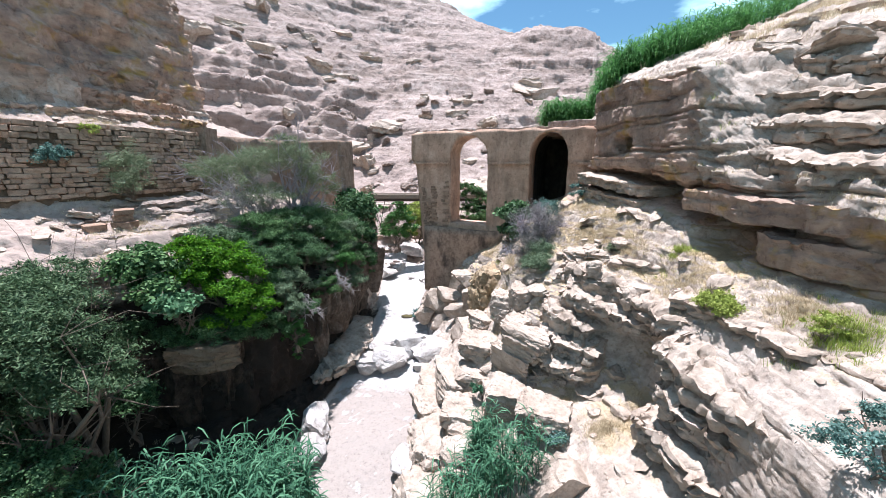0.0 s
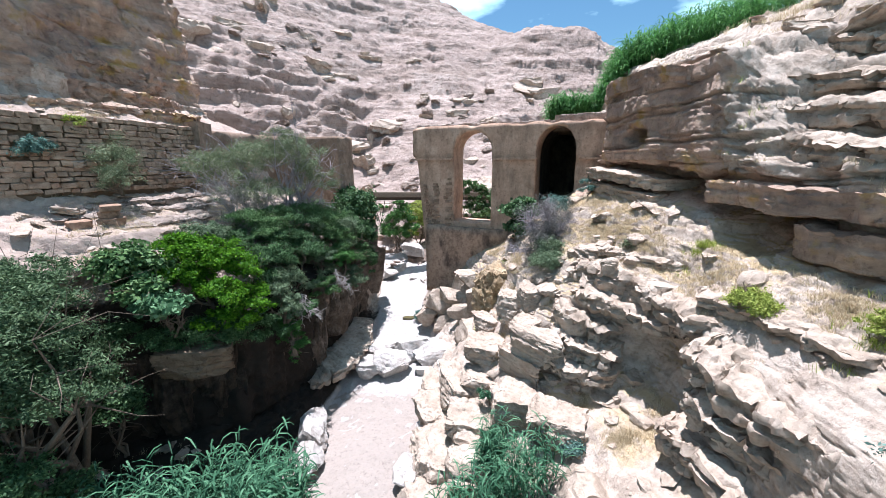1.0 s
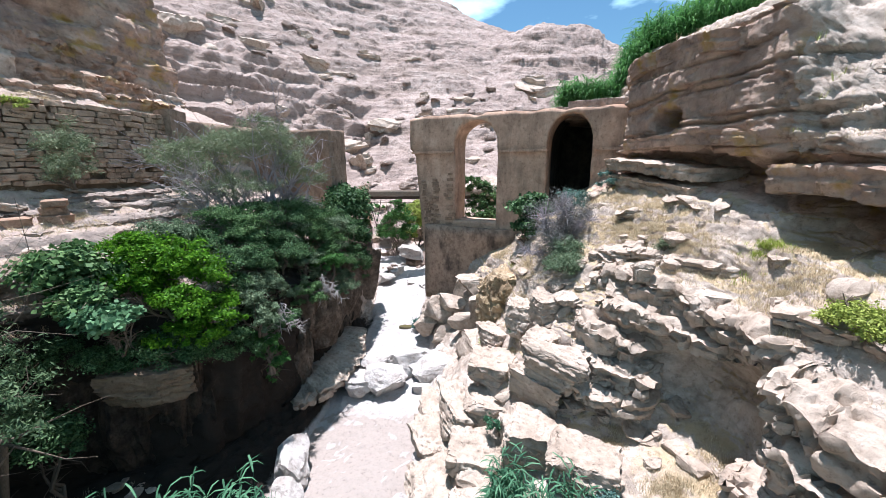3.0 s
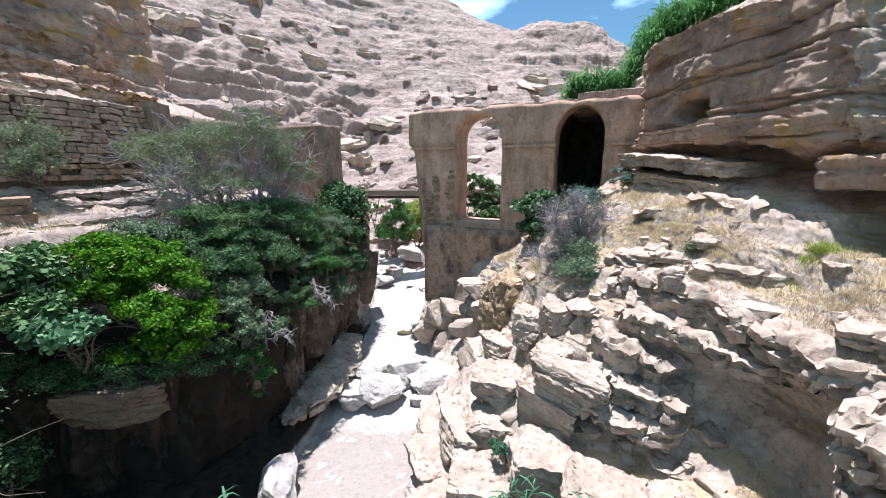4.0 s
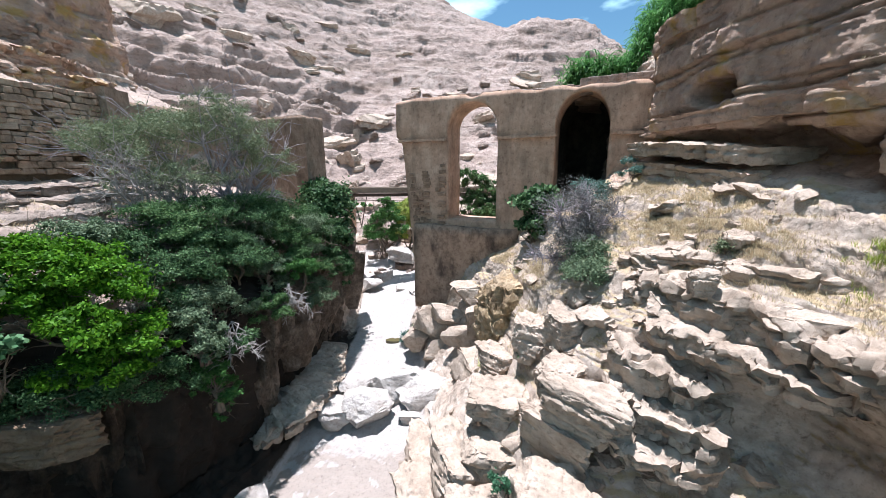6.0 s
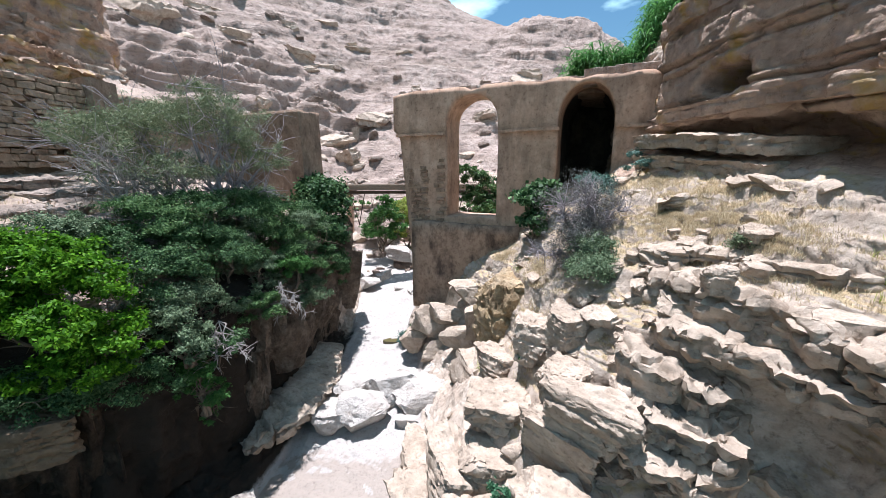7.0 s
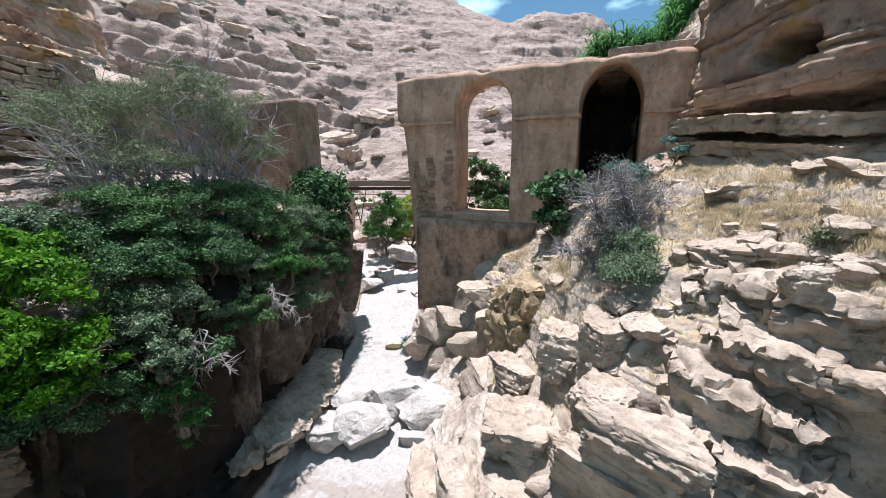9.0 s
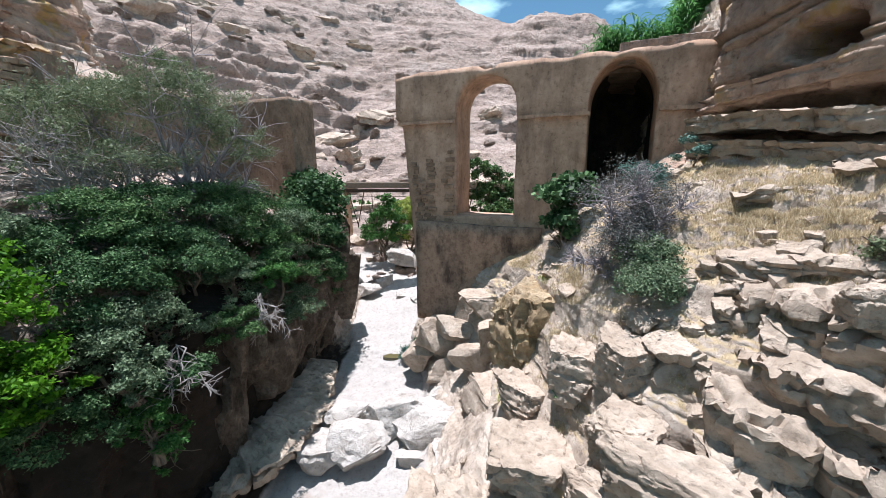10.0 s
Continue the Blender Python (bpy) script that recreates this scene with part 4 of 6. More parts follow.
tufa_curtain(((-8.4, 13.2), (-7.5, 14.2), (-6.9, 15.2), (-6.25, 16.2), (-5.5, 17.0), (-5.1, 17.9), (-5.0, 19.0), (-4.95, 20.4), (-4.75, 22.0), (-4.7, 24.0)), 5.45, 0.7, 11, "dark brown tufa-draped rock face of the shaded bank", M_shade_tufa)


def scatter(label, count, area, sizes, seed, name="loose_rock", material=None, flat_by=0.55, group="loose rocks", sub=2):
    """Rocks strewn over a rectangle of the ground, half sunk in it."""
    rng = np.random.default_rng(seed)
    for k in range(count):
        x, y = rng.uniform(area[0], area[1]), rng.uniform(area[2], area[3])
        place, normal = slope_at(x, y)
        if place is None or normal.z < 0.35:
            continue
        r = sizes[0] + (sizes[1] - sizes[0]) * rng.random() ** 2.5
        q = Vector((0, 0, 1)).slerp(normal, 0.6).to_track_quat("Z", "Y").to_matrix().to_4x4()
        ob = put(name, rock_mesh(100 + int(rng.integers(0, 14)), 9, 3 if r > 0.35 else sub), material or M_boulder,
                 m=Matrix.Translation(place + normal * r * 0.1) @ q @ pose(0, 0, 0, 0, 0, rng.uniform(0, 360)) @ Matrix.Diagonal((r * rng.uniform(0.8, 1.5), r, r * flat_by * rng.uniform(0.7, 1.2), 1)))
        tagged(ob, label, "rock", group)


SLABS = {}


def slab_mesh(seed, cuts=15):
    """A flat bed of rock, broken outline, two or three layers, pitted top; half sizes 1."""
    if (seed, cuts) in SLABS:
        return SLABS[seed, cuts]
    rng = np.random.default_rng(seed)
    bm = bmesh.new()
    bmesh.ops.create_cube(bm, size=2)
    bmesh.ops.subdivide_edges(bm, edges=bm.edges[:], cuts=cuts, use_grid_fill=True)
    pts = np.array([v.co for v in bm.verts])
    for _ in range(8):
        w = rng.uniform(0, 2 * math.pi)
        n = np.array([math.cos(w), math.sin(w), 0.25 * rng.normal()])
        over = np.maximum(0, pts @ n - rng.uniform(0.6, 1.0))
        pts = pts - over[:, None] * n
    layer_no = np.floor((pts[:, 2] + 1) * rng.uniform(1.1, 1.9))
    shift = np.array([rng.uniform(0.82, 1.02) for _ in range(6)])
    k = shift[layer_no.astype(int)]
    ragged = 1 + 0.34 * fbm(np.stack([pts[:, 0] * 1.6, pts[:, 1] * 1.6, layer_no * 2.7], -1) + seed, 4, seed) + 0.14 * fbm(pts * np.array([5, 5, 2]) + seed, 3, seed + 1)
    pts[:, :2] *= (k * ragged)[:, None]
    pts[:, 2] += 0.45 * fbm(pts * np.array([1.4, 1.4, 0.4]) + seed, 4, seed + 2) + 0.20 * fbm(pts * np.array([5, 5, 1.0]) + seed, 3, seed + 4)
    for v, p in zip(bm.verts, pts):
        v.co = p
    for f in bm.faces:
        f.smooth = True
    me = bpy.data.meshes.new("rock_slab")
    bm.to_mesh(me)
    bm.free()
    me.set_sharp_from_angle(angle=radians(24))
    SLABS[seed, cuts] = me
    return me


def slab(x, y, z, sx, sy, sz, turn, seed=0, tilt=(0, 0), material=None, label="layered limestone slab on the dry slope", name="rock_slab", group="rock slabs", cuts=15):
    ob = put(name, slab_mesh(300 + seed % 12, cuts), material or M_boulder, m=pose(x, y, z, tilt[0], tilt[1], turn) @ Matrix.Diagonal((sx, sy, sz, 1)))
    return tagged(ob, label, "rock", group)


BLOCKS = {}


def block_mesh(seed):
    """A squared block of bedded rock: flat top, chipped corners, a bedding groove; half sizes 1."""
    if seed in BLOCKS:
        return BLOCKS[seed]
    rng = np.random.default_rng(seed)
    bm = bmesh.new()
    bmesh.ops.create_cube(bm, size=2)
    bmesh.ops.subdivide_edges(bm, edges=bm.edges[:], cuts=27, use_grid_fill=True)
    pts = np.array([v.co for v in bm.verts])
    for k in range(13):
        n = rng.normal(size=3)
        if k < 6:
            n[2] *= 0.25
        n /= np.linalg.norm(n)
        reach = np.abs(n).sum()
        over = np.maximum(0, pts @ n - rng.uniform(0.56, 0.84) * reach)
        pts = pts - over[:, None] * n
    side = np.maximum(np.abs(pts[:, 0]), np.abs(pts[:, 1]))
    for z0 in rng.uniform(-0.6, 0.55, 2):
        groove = 1 - smooth(0.0, 0.11, np.abs(pts[:, 2] - z0 - 0.12 * fbm(pts * np.array([1, 1, 0]) + seed, 2, seed)))
        pts[:, :2] *= (1 - 0.10 * groove * smooth(0.5, 0.8, side))[:, None]
    pts[:, :2] *= (1 + 0.15 * fbm(pts * np.array([1.3, 1.3, 2.2]) + seed, 4, seed + 1))[:, None]
    pits = np.maximum(0, fbm(pts * 4.5 + seed, 3, seed + 11)) ** 1.4
    split = 1 - smooth(0.0, 0.07, np.abs(fbm(pts * 1.8 + seed, 3, seed + 12)))
    pts *= (1 - 0.22 * pits - 0.07 * split + 0.06 * fbm(pts * 9.0 + seed, 3, seed + 13))[:, None]
    pts += 0.09 * np.stack([fbm(pts * 4.2 + seed + k, 3, seed + 2 + k) for k in range(3)], -1)
    pts[:, 2] += 0.13 * fbm(pts * np.array([1.3, 1.3, 0.3]) + seed, 4, seed + 6) + 0.16 * rng.normal() * pts[:, 0] * 0.5
    for v, p in zip(bm.verts, pts):
        v.co = p
    for f in bm.faces:
        f.smooth = True
    me = bpy.data.meshes.new("rock_block")
    bm.to_mesh(me)
    bm.free()
    me.set_sharp_from_angle(angle=radians(32))
    BLOCKS[seed] = me
    return me


M_ochre = stone_material("ochre_stone", (0.22, 0.15, 0.08), (0.38, 0.28, 0.165), (0.54, 0.44, 0.31), scale=1.1, layer=1.2, bump=0.6, relief=0.2)


def scooped_boulder(x, y, z, sx, sy, sz, turn, seed):
    """A boulder whose face is hollowed like a shell."""
    me = block_mesh(seed).copy()
    pts = np.array([v.co for v in me.vertices])
    c = np.array([0.85, -1.0, -0.25])
    d = pts - c
    far = np.linalg.norm(d, axis=1, keepdims=True)
    r = 0.92 + 0.10 * fbm(pts * 2.0, 3, 91)[:, None]
    pts = np.where(far < r, c + d / far * r, pts)
    me.vertices.foreach_set("co", pts.ravel().astype(np.float32))
    me.materials.clear()
    ob = put("boulder", me, M_ochre, m=pose(x, y, z, 0, 0, turn) @ Matrix.Diagonal((sx, sy, sz, 1)))
    return tagged(ob, "large ochre boulder with a hollowed face", "boulder")


scooped_boulder(2.3, 17.5, 4.35, 1.05, 1.0, 1.35, 10, 335)

def rock_bed(line, thick, depth, seed, label, material=None, ragged=0.3, back_up=0.0, name="rock_ledge", group="rock beds", groove_deep=0.2, joint=0.9, rough=1.0, under=0.16):
    """One bed of layered rock that sticks out of a slope. line: its upper front edge (x, y, z), with the slope on the left-hand side."""
    line = np.array(line, float)
    cum = np.concatenate([[0], np.cumsum(np.linalg.norm(np.diff(line[:, :2], axis=0), axis=1))])
    total_len = cum[-1]
    ns = max(12, int(total_len / 0.055))
    d = np.linspace(0, total_len, ns)
    soft = np.stack([np.interp(d, cum, line[:, k]) for k in range(3)], -1)
    w = max(2, ns // 10)
    pad = np.pad(soft, ((w, w), (0, 0)), "edge")
    soft = np.stack([np.convolve(pad[:, k], np.ones(2 * w + 1) / (2 * w + 1), "valid") for k in range(3)], -1)
    t = np.gradient(soft[:, :2], axis=0)
    t /= np.linalg.norm(t, axis=1, keepdims=True)
    inward = np.stack([-t[:, 1], t[:, 0]], -1)
    q = np.stack([d, np.full(ns, seed * 7.31), np.zeros(ns)], -1)
    kinked = d / joint + 0.5 * vnoise(q * 0.9, seed)
    jog = hashed(np.floor(kinked), np.full(ns, seed), np.zeros(ns), 5) * 2 - 1
    cleft = 1 - smooth(0.0, 0.10, np.minimum(kinked % 1.0, 1 - kinked % 1.0))
    edge = ragged * (1.1 * fbm(q * 0.8, 3, seed + 1) + 0.35 * jog + 0.25 * fbm(q * 4.0, 3, seed + 2)) + 0.14 * cleft
    f = np.minimum(d, total_len - d)
    edge = edge + (0.75 * depth) * (1 - smooth(0, min(0.9, total_len * 0.3), f)) ** 2
    # section: from deep below, up the front, and back over the top
    us = np.concatenate([np.linspace(depth, 0.10, 8), np.full(13, 0.0), np.linspace(0.03, depth, 20) ** 1.0])
    vs_ = np.concatenate([np.full(8, -1.0), np.linspace(-0.97, -0.05, 13), np.zeros(20)])
    us = us[None] + edge[:, None] * (1 - np.clip(us / depth, 0, 1))[None]
    th = thick * (1 + 0.22 * fbm(q * 0.7 + 3.1, 3, seed + 3))[:, None]
    groove = -0.38 + 0.2 * fbm(q * 0.5, 2, seed + 4)[:, None]
    front = ((vs_ > -0.99) & (vs_ < -0.01))[None]
    us = us + front * thick * (groove_deep * smooth(0.16, 0.0, np.abs(vs_[None] - groove)) + under * smooth(groove, -1.0, vs_[None]) - 0.05)
    bank = np.clip(us / depth, 0, 1)
    x = soft[:, 0:1] + inward[:, 0:1] * us
    y = soft[:, 1:2] + inward[:, 1:2] * us
    z = soft[:, 2:3] + vs_[None] * th + back_up * bank * (vs_[None] > -0.5) - 0.10 * (vs_[None] == 0) * smooth(0.25, 0.0, us - edge[:, None])
    p = np.stack([x, y, z], -1)
    nn = sheet_normals(p).reshape(-1, 3)
    if (nn.reshape(p.shape)[ns // 2, -6, 2]) < 0:
        nn = -nn
    fp = p.reshape(-1, 3)
    wv = fp + 0.25 * np.stack([vnoise(fp * 1.4, 5), vnoise(fp * 1.4, 6), vnoise(fp * 1.4, 7)], -1)
    crack = 1 - smooth(0.0, 0.07, np.abs(fbm(wv * np.array([1.3, 1.3, 2.0]) + seed, 3, 45)))
    pits = np.maximum(0, fbm(wv * 5.0 + seed, 3, 47)) ** 1.5
    lumps = 0.17 * fbm(wv * 0.9 + seed, 4, 48) + 0.19 * fbm(wv * np.array([2.6, 2.6, 4.0]) + seed, 4, 49)
    steps = cells(wv * np.array([1.3, 1.3, 3.2]) + seed, 50) * 0.05
    fp = fp + nn * (rough * min(1.0, 0.35 + thick) * (lumps + steps - 0.13 * crack - 0.30 * pits))[:, None]
    grid = np.arange(ns * p.shape[1]).reshape(ns, -1)
    faces = np.stack([grid[:-1, :-1], grid[1:, :-1], grid[1:, 1:], grid[:-1, 1:]], -1).reshape(-1, 4)
    centre = fp.mean(0)
    me = raw_mesh(name, fp - centre, faces)
    me.set_sharp_from_angle(angle=radians(48))
    ob = put(name, me, material or M_boulder, m=Matrix.Translation(centre))
    return tagged(ob, label, "rock", group)


BED = "thick overhanging limestone bed on the dry slope"
for n, (thick, depth, ragged, up, line) in enumerate((
    (0.60, 1.4, 0.22, 0.3, ((4.1, 13.6, 6.9), (4.65, 12.3, 7.15), (5.08, 11.55, 7.12), (5.4, 10.6, 7.04), (5.62, 9.7, 6.97), (5.45, 9.0, 6.9), (5.3, 8.2, 6.85))),
    (0.50, 1.3, 0.20, 0.0, ((3.85, 13.1, 6.3), (4.38, 12.05, 6.45), (4.8, 11.25, 6.42), (5.15, 10.5, 6.36), (5.6, 9.8, 6.33), (5.8, 9.1, 6.3))),
    (0.68, 1.1, 0.30, 0.1, ((3.4, 12.9, 6.0), (3.62, 12.1, 5.95), (3.9, 11.35, 5.82), (4.45, 10.95, 5.7), (5.0, 10.6, 5.6))),
    (0.66, 1.2, 0.30, 0.1, ((3.15, 12.5, 5.35), (3.55, 11.4, 5.2), (4.2, 10.75, 5.05), (4.9, 10.3, 4.95))),
    (0.50, 1.2, 0.25, 0.2, ((2.6, 12.0, 4.55), (3.1, 11.2, 4.5), (4.0, 10.55, 4.4), (4.9, 10.05, 4.3))),
    (0.65, 1.5, 0.22, 0.65, ((5.25, 8.75, 6.55), (5.0, 8.3, 6.45), (4.95, 7.7, 6.4), (5.2, 6.9, 6.2), (5.7, 5.2, 6.3), (5.9, 3.6, 6.3))),
    (0.70, 1.2, 0.25, 0.0, ((5.2, 8.6, 5.75), (5.1, 7.6, 5.55), (5.35, 6.8, 5.45), (5.7, 5.4, 5.4), (5.7, 4.0, 5.4))),
    (0.65, 1.2, 0.30, 0.1, ((4.75, 8.9, 4.5), (4.7, 8.0, 4.5), (4.9, 7.0, 4.6), (5.0, 5.6, 4.5))),
    (0.30, 1.0, 0.35, 0.15, ((4.5, 14.4, 7.45), (4.95, 13.4, 7.55), (5.45, 12.7, 7.6), (6.0, 11.5, 7.65), (6.3, 10.2, 7.62))),
    (0.32, 0.9, 0.30, 0.1, ((5.5, 15.3, 8.45), (5.95, 14.5, 8.6), (6.5, 14.0, 8.62), (6.9, 13.2, 8.5))),
    (0.34, 0.9, 0.25, 0.2, ((6.5, 14.5, 9.05), (6.8, 13.7, 9.0), (7.0, 12.9, 8.85), (7.2, 12.1, 8.6))),
    (0.26, 0.9, 0.35, 0.1, ((5.9, 9.6, 7.45), (5.95, 8.6, 7.4), (6.1, 7.4, 7.4), (6.5, 6.0, 7.4), (6.8, 4.4, 7.45))),
    (0.36, 0.8, 0.35, 0.1, ((3.2, 14.6, 6.2), (3.5, 13.8, 6.15), (3.9, 13.0, 6.0))),
)):
    rock_bed(line, thick, depth, 700 + n, BED if thick > 0.35 else "low weathered limestone ledge on the grassy slope", ragged=ragged, back_up=up)
SHELF = "flat-topped limestone shelf under the cliff"
for n, (thick, depth, line) in enumerate((
    (0.44, 2.2, ((6.2, 18.6, 10.28), (6.22, 17.0, 10.24), (6.28, 16.1, 10.2), (6.5, 15.2, 10.1), (7.0, 14.2, 9.98), (7.4, 13.0, 9.85))),
    (0.42, 2.0, ((6.3, 18.6, 9.7), (6.38, 16.6, 9.64), (6.5, 15.6, 9.54), (6.95, 14.4, 9.4), (7.4, 13.2, 9.3))))):
    rock_bed(line, thick, depth, 730 + n, SHELF, ragged=0.12, joint=1.8, groove_deep=0.1, rough=0.6)
CLIFF_BED = "brown jointed limestone bed of the overhanging cliff"
for n, (thick, depth, ragged, line) in enumerate((
    (0.66, 1.7, 0.12, ((7.35, 12.0, 9.95), (7.22, 11.2, 9.98), (7.18, 10.2, 9.98), (7.15, 9.2, 9.92), (7.3, 8.0, 9.9), (8.0, 6.6, 9.9))),
    (0.75, 1.2, 0.2, ((7.45, 9.3, 9.25), (7.3, 8.7, 9.15), (7.4, 8.0, 9.1), (7.9, 7.0, 9.1), (8.6, 5.8, 9.1))),
    (0.42, 1.2, 0.14, ((6.95, 18.5, 10.98), (6.95, 16.6, 10.98), (7.0, 15.0, 10.94), (6.98, 13.5, 10.92), (7.0, 12.0, 10.85), (7.2, 11.0, 10.7))),
    (0.60, 1.2, 0.12, ((6.9, 18.3, 13.6), (6.85, 16.7, 13.75), (6.95, 14.8, 13.7), (6.95, 13.0, 13.4), (7.1, 11.8, 13.0))),
)):
    rock_bed(line, thick, depth, 740 + n, CLIFF_BED, M_cliff, ragged=ragged, joint=1.9, group="cliff beds", rough=0.35, groove_deep=0.08, under=0.12)
for n, (thick, depth, line) in enumerate((
    (0.5, 1.4, ((7.45, 10.2, 11.1), (7.4, 9.2, 10.95), (7.6, 8.2, 10.8), (8.2, 7.0, 10.7), (8.8, 5.4, 10.6))),
    (0.45, 1.4, ((7.6, 11.0, 12.0), (7.65, 10.2, 11.75), (8.0, 9.2, 11.7), (8.6, 7.8, 11.5), (9.6, 6.2, 11.4))),
    (0.40, 1.4, ((8.0, 11.4, 12.9), (8.2, 10.3, 12.45), (8.7, 9.1, 12.35), (9.5, 7.6, 12.2), (10.6, 6.0, 12.1))),
    (0.45, 1.6, ((8.2, 13.6, 14.0), (8.6, 12.0, 13.75), (9.2, 10.2, 13.3), (10.0, 8.4, 13.0), (11.2, 6.4, 12.9))),
    (0.40, 1.8, ((9.4, 14.4, 14.8), (9.9, 12.4, 14.5), (10.6, 10.2, 14.1), (11.8, 8.0, 13.8))),
    (0.40, 1.8, ((11.4, 14.0, 15.4), (11.9, 12.0, 15.2), (12.8, 9.6, 14.8), (14.0, 7.4, 14.5))))):
    rock_bed(line, thick, depth, 750 + n, "pale weathered limestone bed on the upper slope", ragged=0.3, back_up=0.2, group="upper beds", joint=1.3)
for n, (thick, depth, line) in enumerate((
    (0.34, 1.2, ((-13.0, 10.6, 6.9), (-11.5, 12.2, 7.0), (-10.2, 14.0, 7.1), (-9.2, 15.6, 7.2))),
    (0.34, 1.2, ((-13.2, 11.4, 7.5), (-11.9, 13.0, 7.6), (-10.6, 14.8, 7.7), (-9.6, 16.6, 7.8))),
    (0.30, 1.2, ((-13.8, 12.0, 8.0), (-12.4, 13.4, 8.1), (-11.2, 15.2, 8.2), (-10.1, 17.2, 8.3))),
    (0.28, 1.2, ((-14.2, 13.0, 8.5), (-12.9, 14.4, 8.55), (-11.7, 16.2, 8.6), (-10.7, 18.2, 8.65))),
    (0.24, 1.2, ((-14.8, 13.8, 8.9), (-13.5, 15.4, 8.95), (-12.4, 17.2, 9.0), (-11.6, 19.2, 9.0))))):
    rock_bed(line, thick, depth, 760 + n, "thin flat limestone ledge of the terrace", M_terrace, ragged=0.45, back_up=0.2, group="terrace beds", joint=0.7)
for n, (thick, depth, line) in enumerate((
    (0.55, 1.6, ((-18.4, 10.5, 12.9), (-15.9, 14.6, 12.9), (-14.5, 17.4, 12.9), (-13.4, 20.0, 12.95), (-12.6, 22.0, 12.9))),
    (0.80, 1.6, ((-18.6, 13.0, 14.0), (-16.4, 16.6, 13.95), (-15.1, 18.8, 13.85), (-14.4, 21.0, 13.75), (-14.2, 23.0, 13.6))),
    (0.90, 1.6, ((-19.0, 13.6, 15.4), (-17.0, 16.8, 15.3), (-15.7, 19.2, 15.1), (-15.1, 21.2, 14.9), (-15.2, 23.0, 14.7))),
    (1.2, 2.0, ((-19.6, 14.0, 18.0), (-17.9, 16.6, 17.8), (-16.4, 19.4, 17.5), (-16.0, 21.6, 17.0))))):
    rock_bed(line, thick, depth, 770 + n, "brown overhanging limestone bed of the cliff", M_cliff, ragged=0.4, group="cliff beds", joint=1.7)
rock_bed(((-6.6, 15.5, 0.5), (-5.6, 15.9, 0.85), (-4.75, 16.6, 1.2), (-4.15, 17.7, 1.28), (-4.15, 19.0, 1.28), (-4.2, 20.6, 1.4), (-4.3, 22.0, 1.6)), 0.55, 2.6, 781, "undercut limestone shelf beside the pool", M_boulder, ragged=0.35, name="rock_shelf", joint=1.6)

# single blocks of the bank: middle, half sizes, turn, dip
for n, (x, y, z, a, w, h, turn, dip, roll) in enumerate((
    (2.85, 11.9, 4.72, 0.95, 0.42, 0.48, -40, 12, 8), (2.3, 12.2, 3.8, 0.95, 0.26, 0.5, -50, 10, 6), (1.55, 13.95, 3.35, 0.8, 0.7, 0.5, -12, 5, 2), (1.5, 13.1, 2.5, 0.95, 0.65, 0.55, -15, 6, 2), (0.45, 13.3, 2.1, 0.7, 0.9, 0.6, 10, 8, 4),
    (0.55, 14.8, 1.45, 0.7, 0.8, 0.5, 12, 5, 0), (2.4, 14.6, 4.9, 0.55, 0.5, 0.55, -30, 5, 2), (3.0, 13.6, 5.6, 0.5, 0.4, 0.42, -50, 8, 0), (2.7, 12.9, 4.75, 0.6, 0.42, 0.45, -45, 8, 0),
    (4.99, 11.9, 7.3, 0.24, 0.2, 0.24, -20, 4, 0), (2.1, 11.2, 2.9, 0.9, 0.7, 0.55, -20, 6, 3), (0.9, 11.9, 1.7, 0.9, 0.75, 0.6, -8, 6, 2), (3.3, 10.2, 3.1, 0.9, 0.7, 0.5, -30, 6, 2), (1.9, 15.6, 3.6, 0.65, 0.6, 0.5, 25, 4, 0), (-0.35, 11.3, 0.75, 1.1, 1.0, 0.75, 5, 5, 0), (-0.35, 13.0, 0.85, 0.95, 1.0, 0.85, 14, 8, -6), (-0.3, 14.6, 0.8, 0.8, 0.9, 0.7, -10, 5, 0), (-0.7, 9.7, 0.3, 1.0, 0.9, 0.7, 20, 4, 0), (0.8, 10.3, 1.3, 0.9, 0.8, 0.7, -16, 4, 0))):
    ob = put("rock_block", block_mesh(330 + n % 9), M_boulder, m=pose(x, y, z, dip, roll, turn) @ Matrix.Diagonal((a, w * 1.1, h, 1)))
    tagged(ob, "thick squared limestone block on the dry bank", "rock", "bank blocks")
for x, y, z, sx, sy, sz, turn, seed in ((1.35, 20.1, 4.4, 0.85, 0.7, 0.8, 20, 66), (0.95, 19.0, 2.75, 1.0, 0.7, 0.55, -8, 67), (1.5, 18.9, 3.5, 0.75, 0.65, 0.65, 50, 68), (0.5, 20.4, 3.3, 0.8, 0.65, 0.6, 15, 69), (3.15, 16.3, 5.0, 0.6, 0.6, 0.6, 15, 70)):
    boulder(x, y, z, sx, sy, sz, turn, seed, group="bank boulders")
shade_me = block_mesh(332).copy()
shade_me.materials.clear()
tagged(put("boulder", shade_me, M_mortar, m=pose(-8.55, 12.3, 3.85, 0, 0, 12) @ Matrix.Diagonal((1.1, 0.5, 0.55, 1))), "brown squared rock on the shaded bank", "boulder")
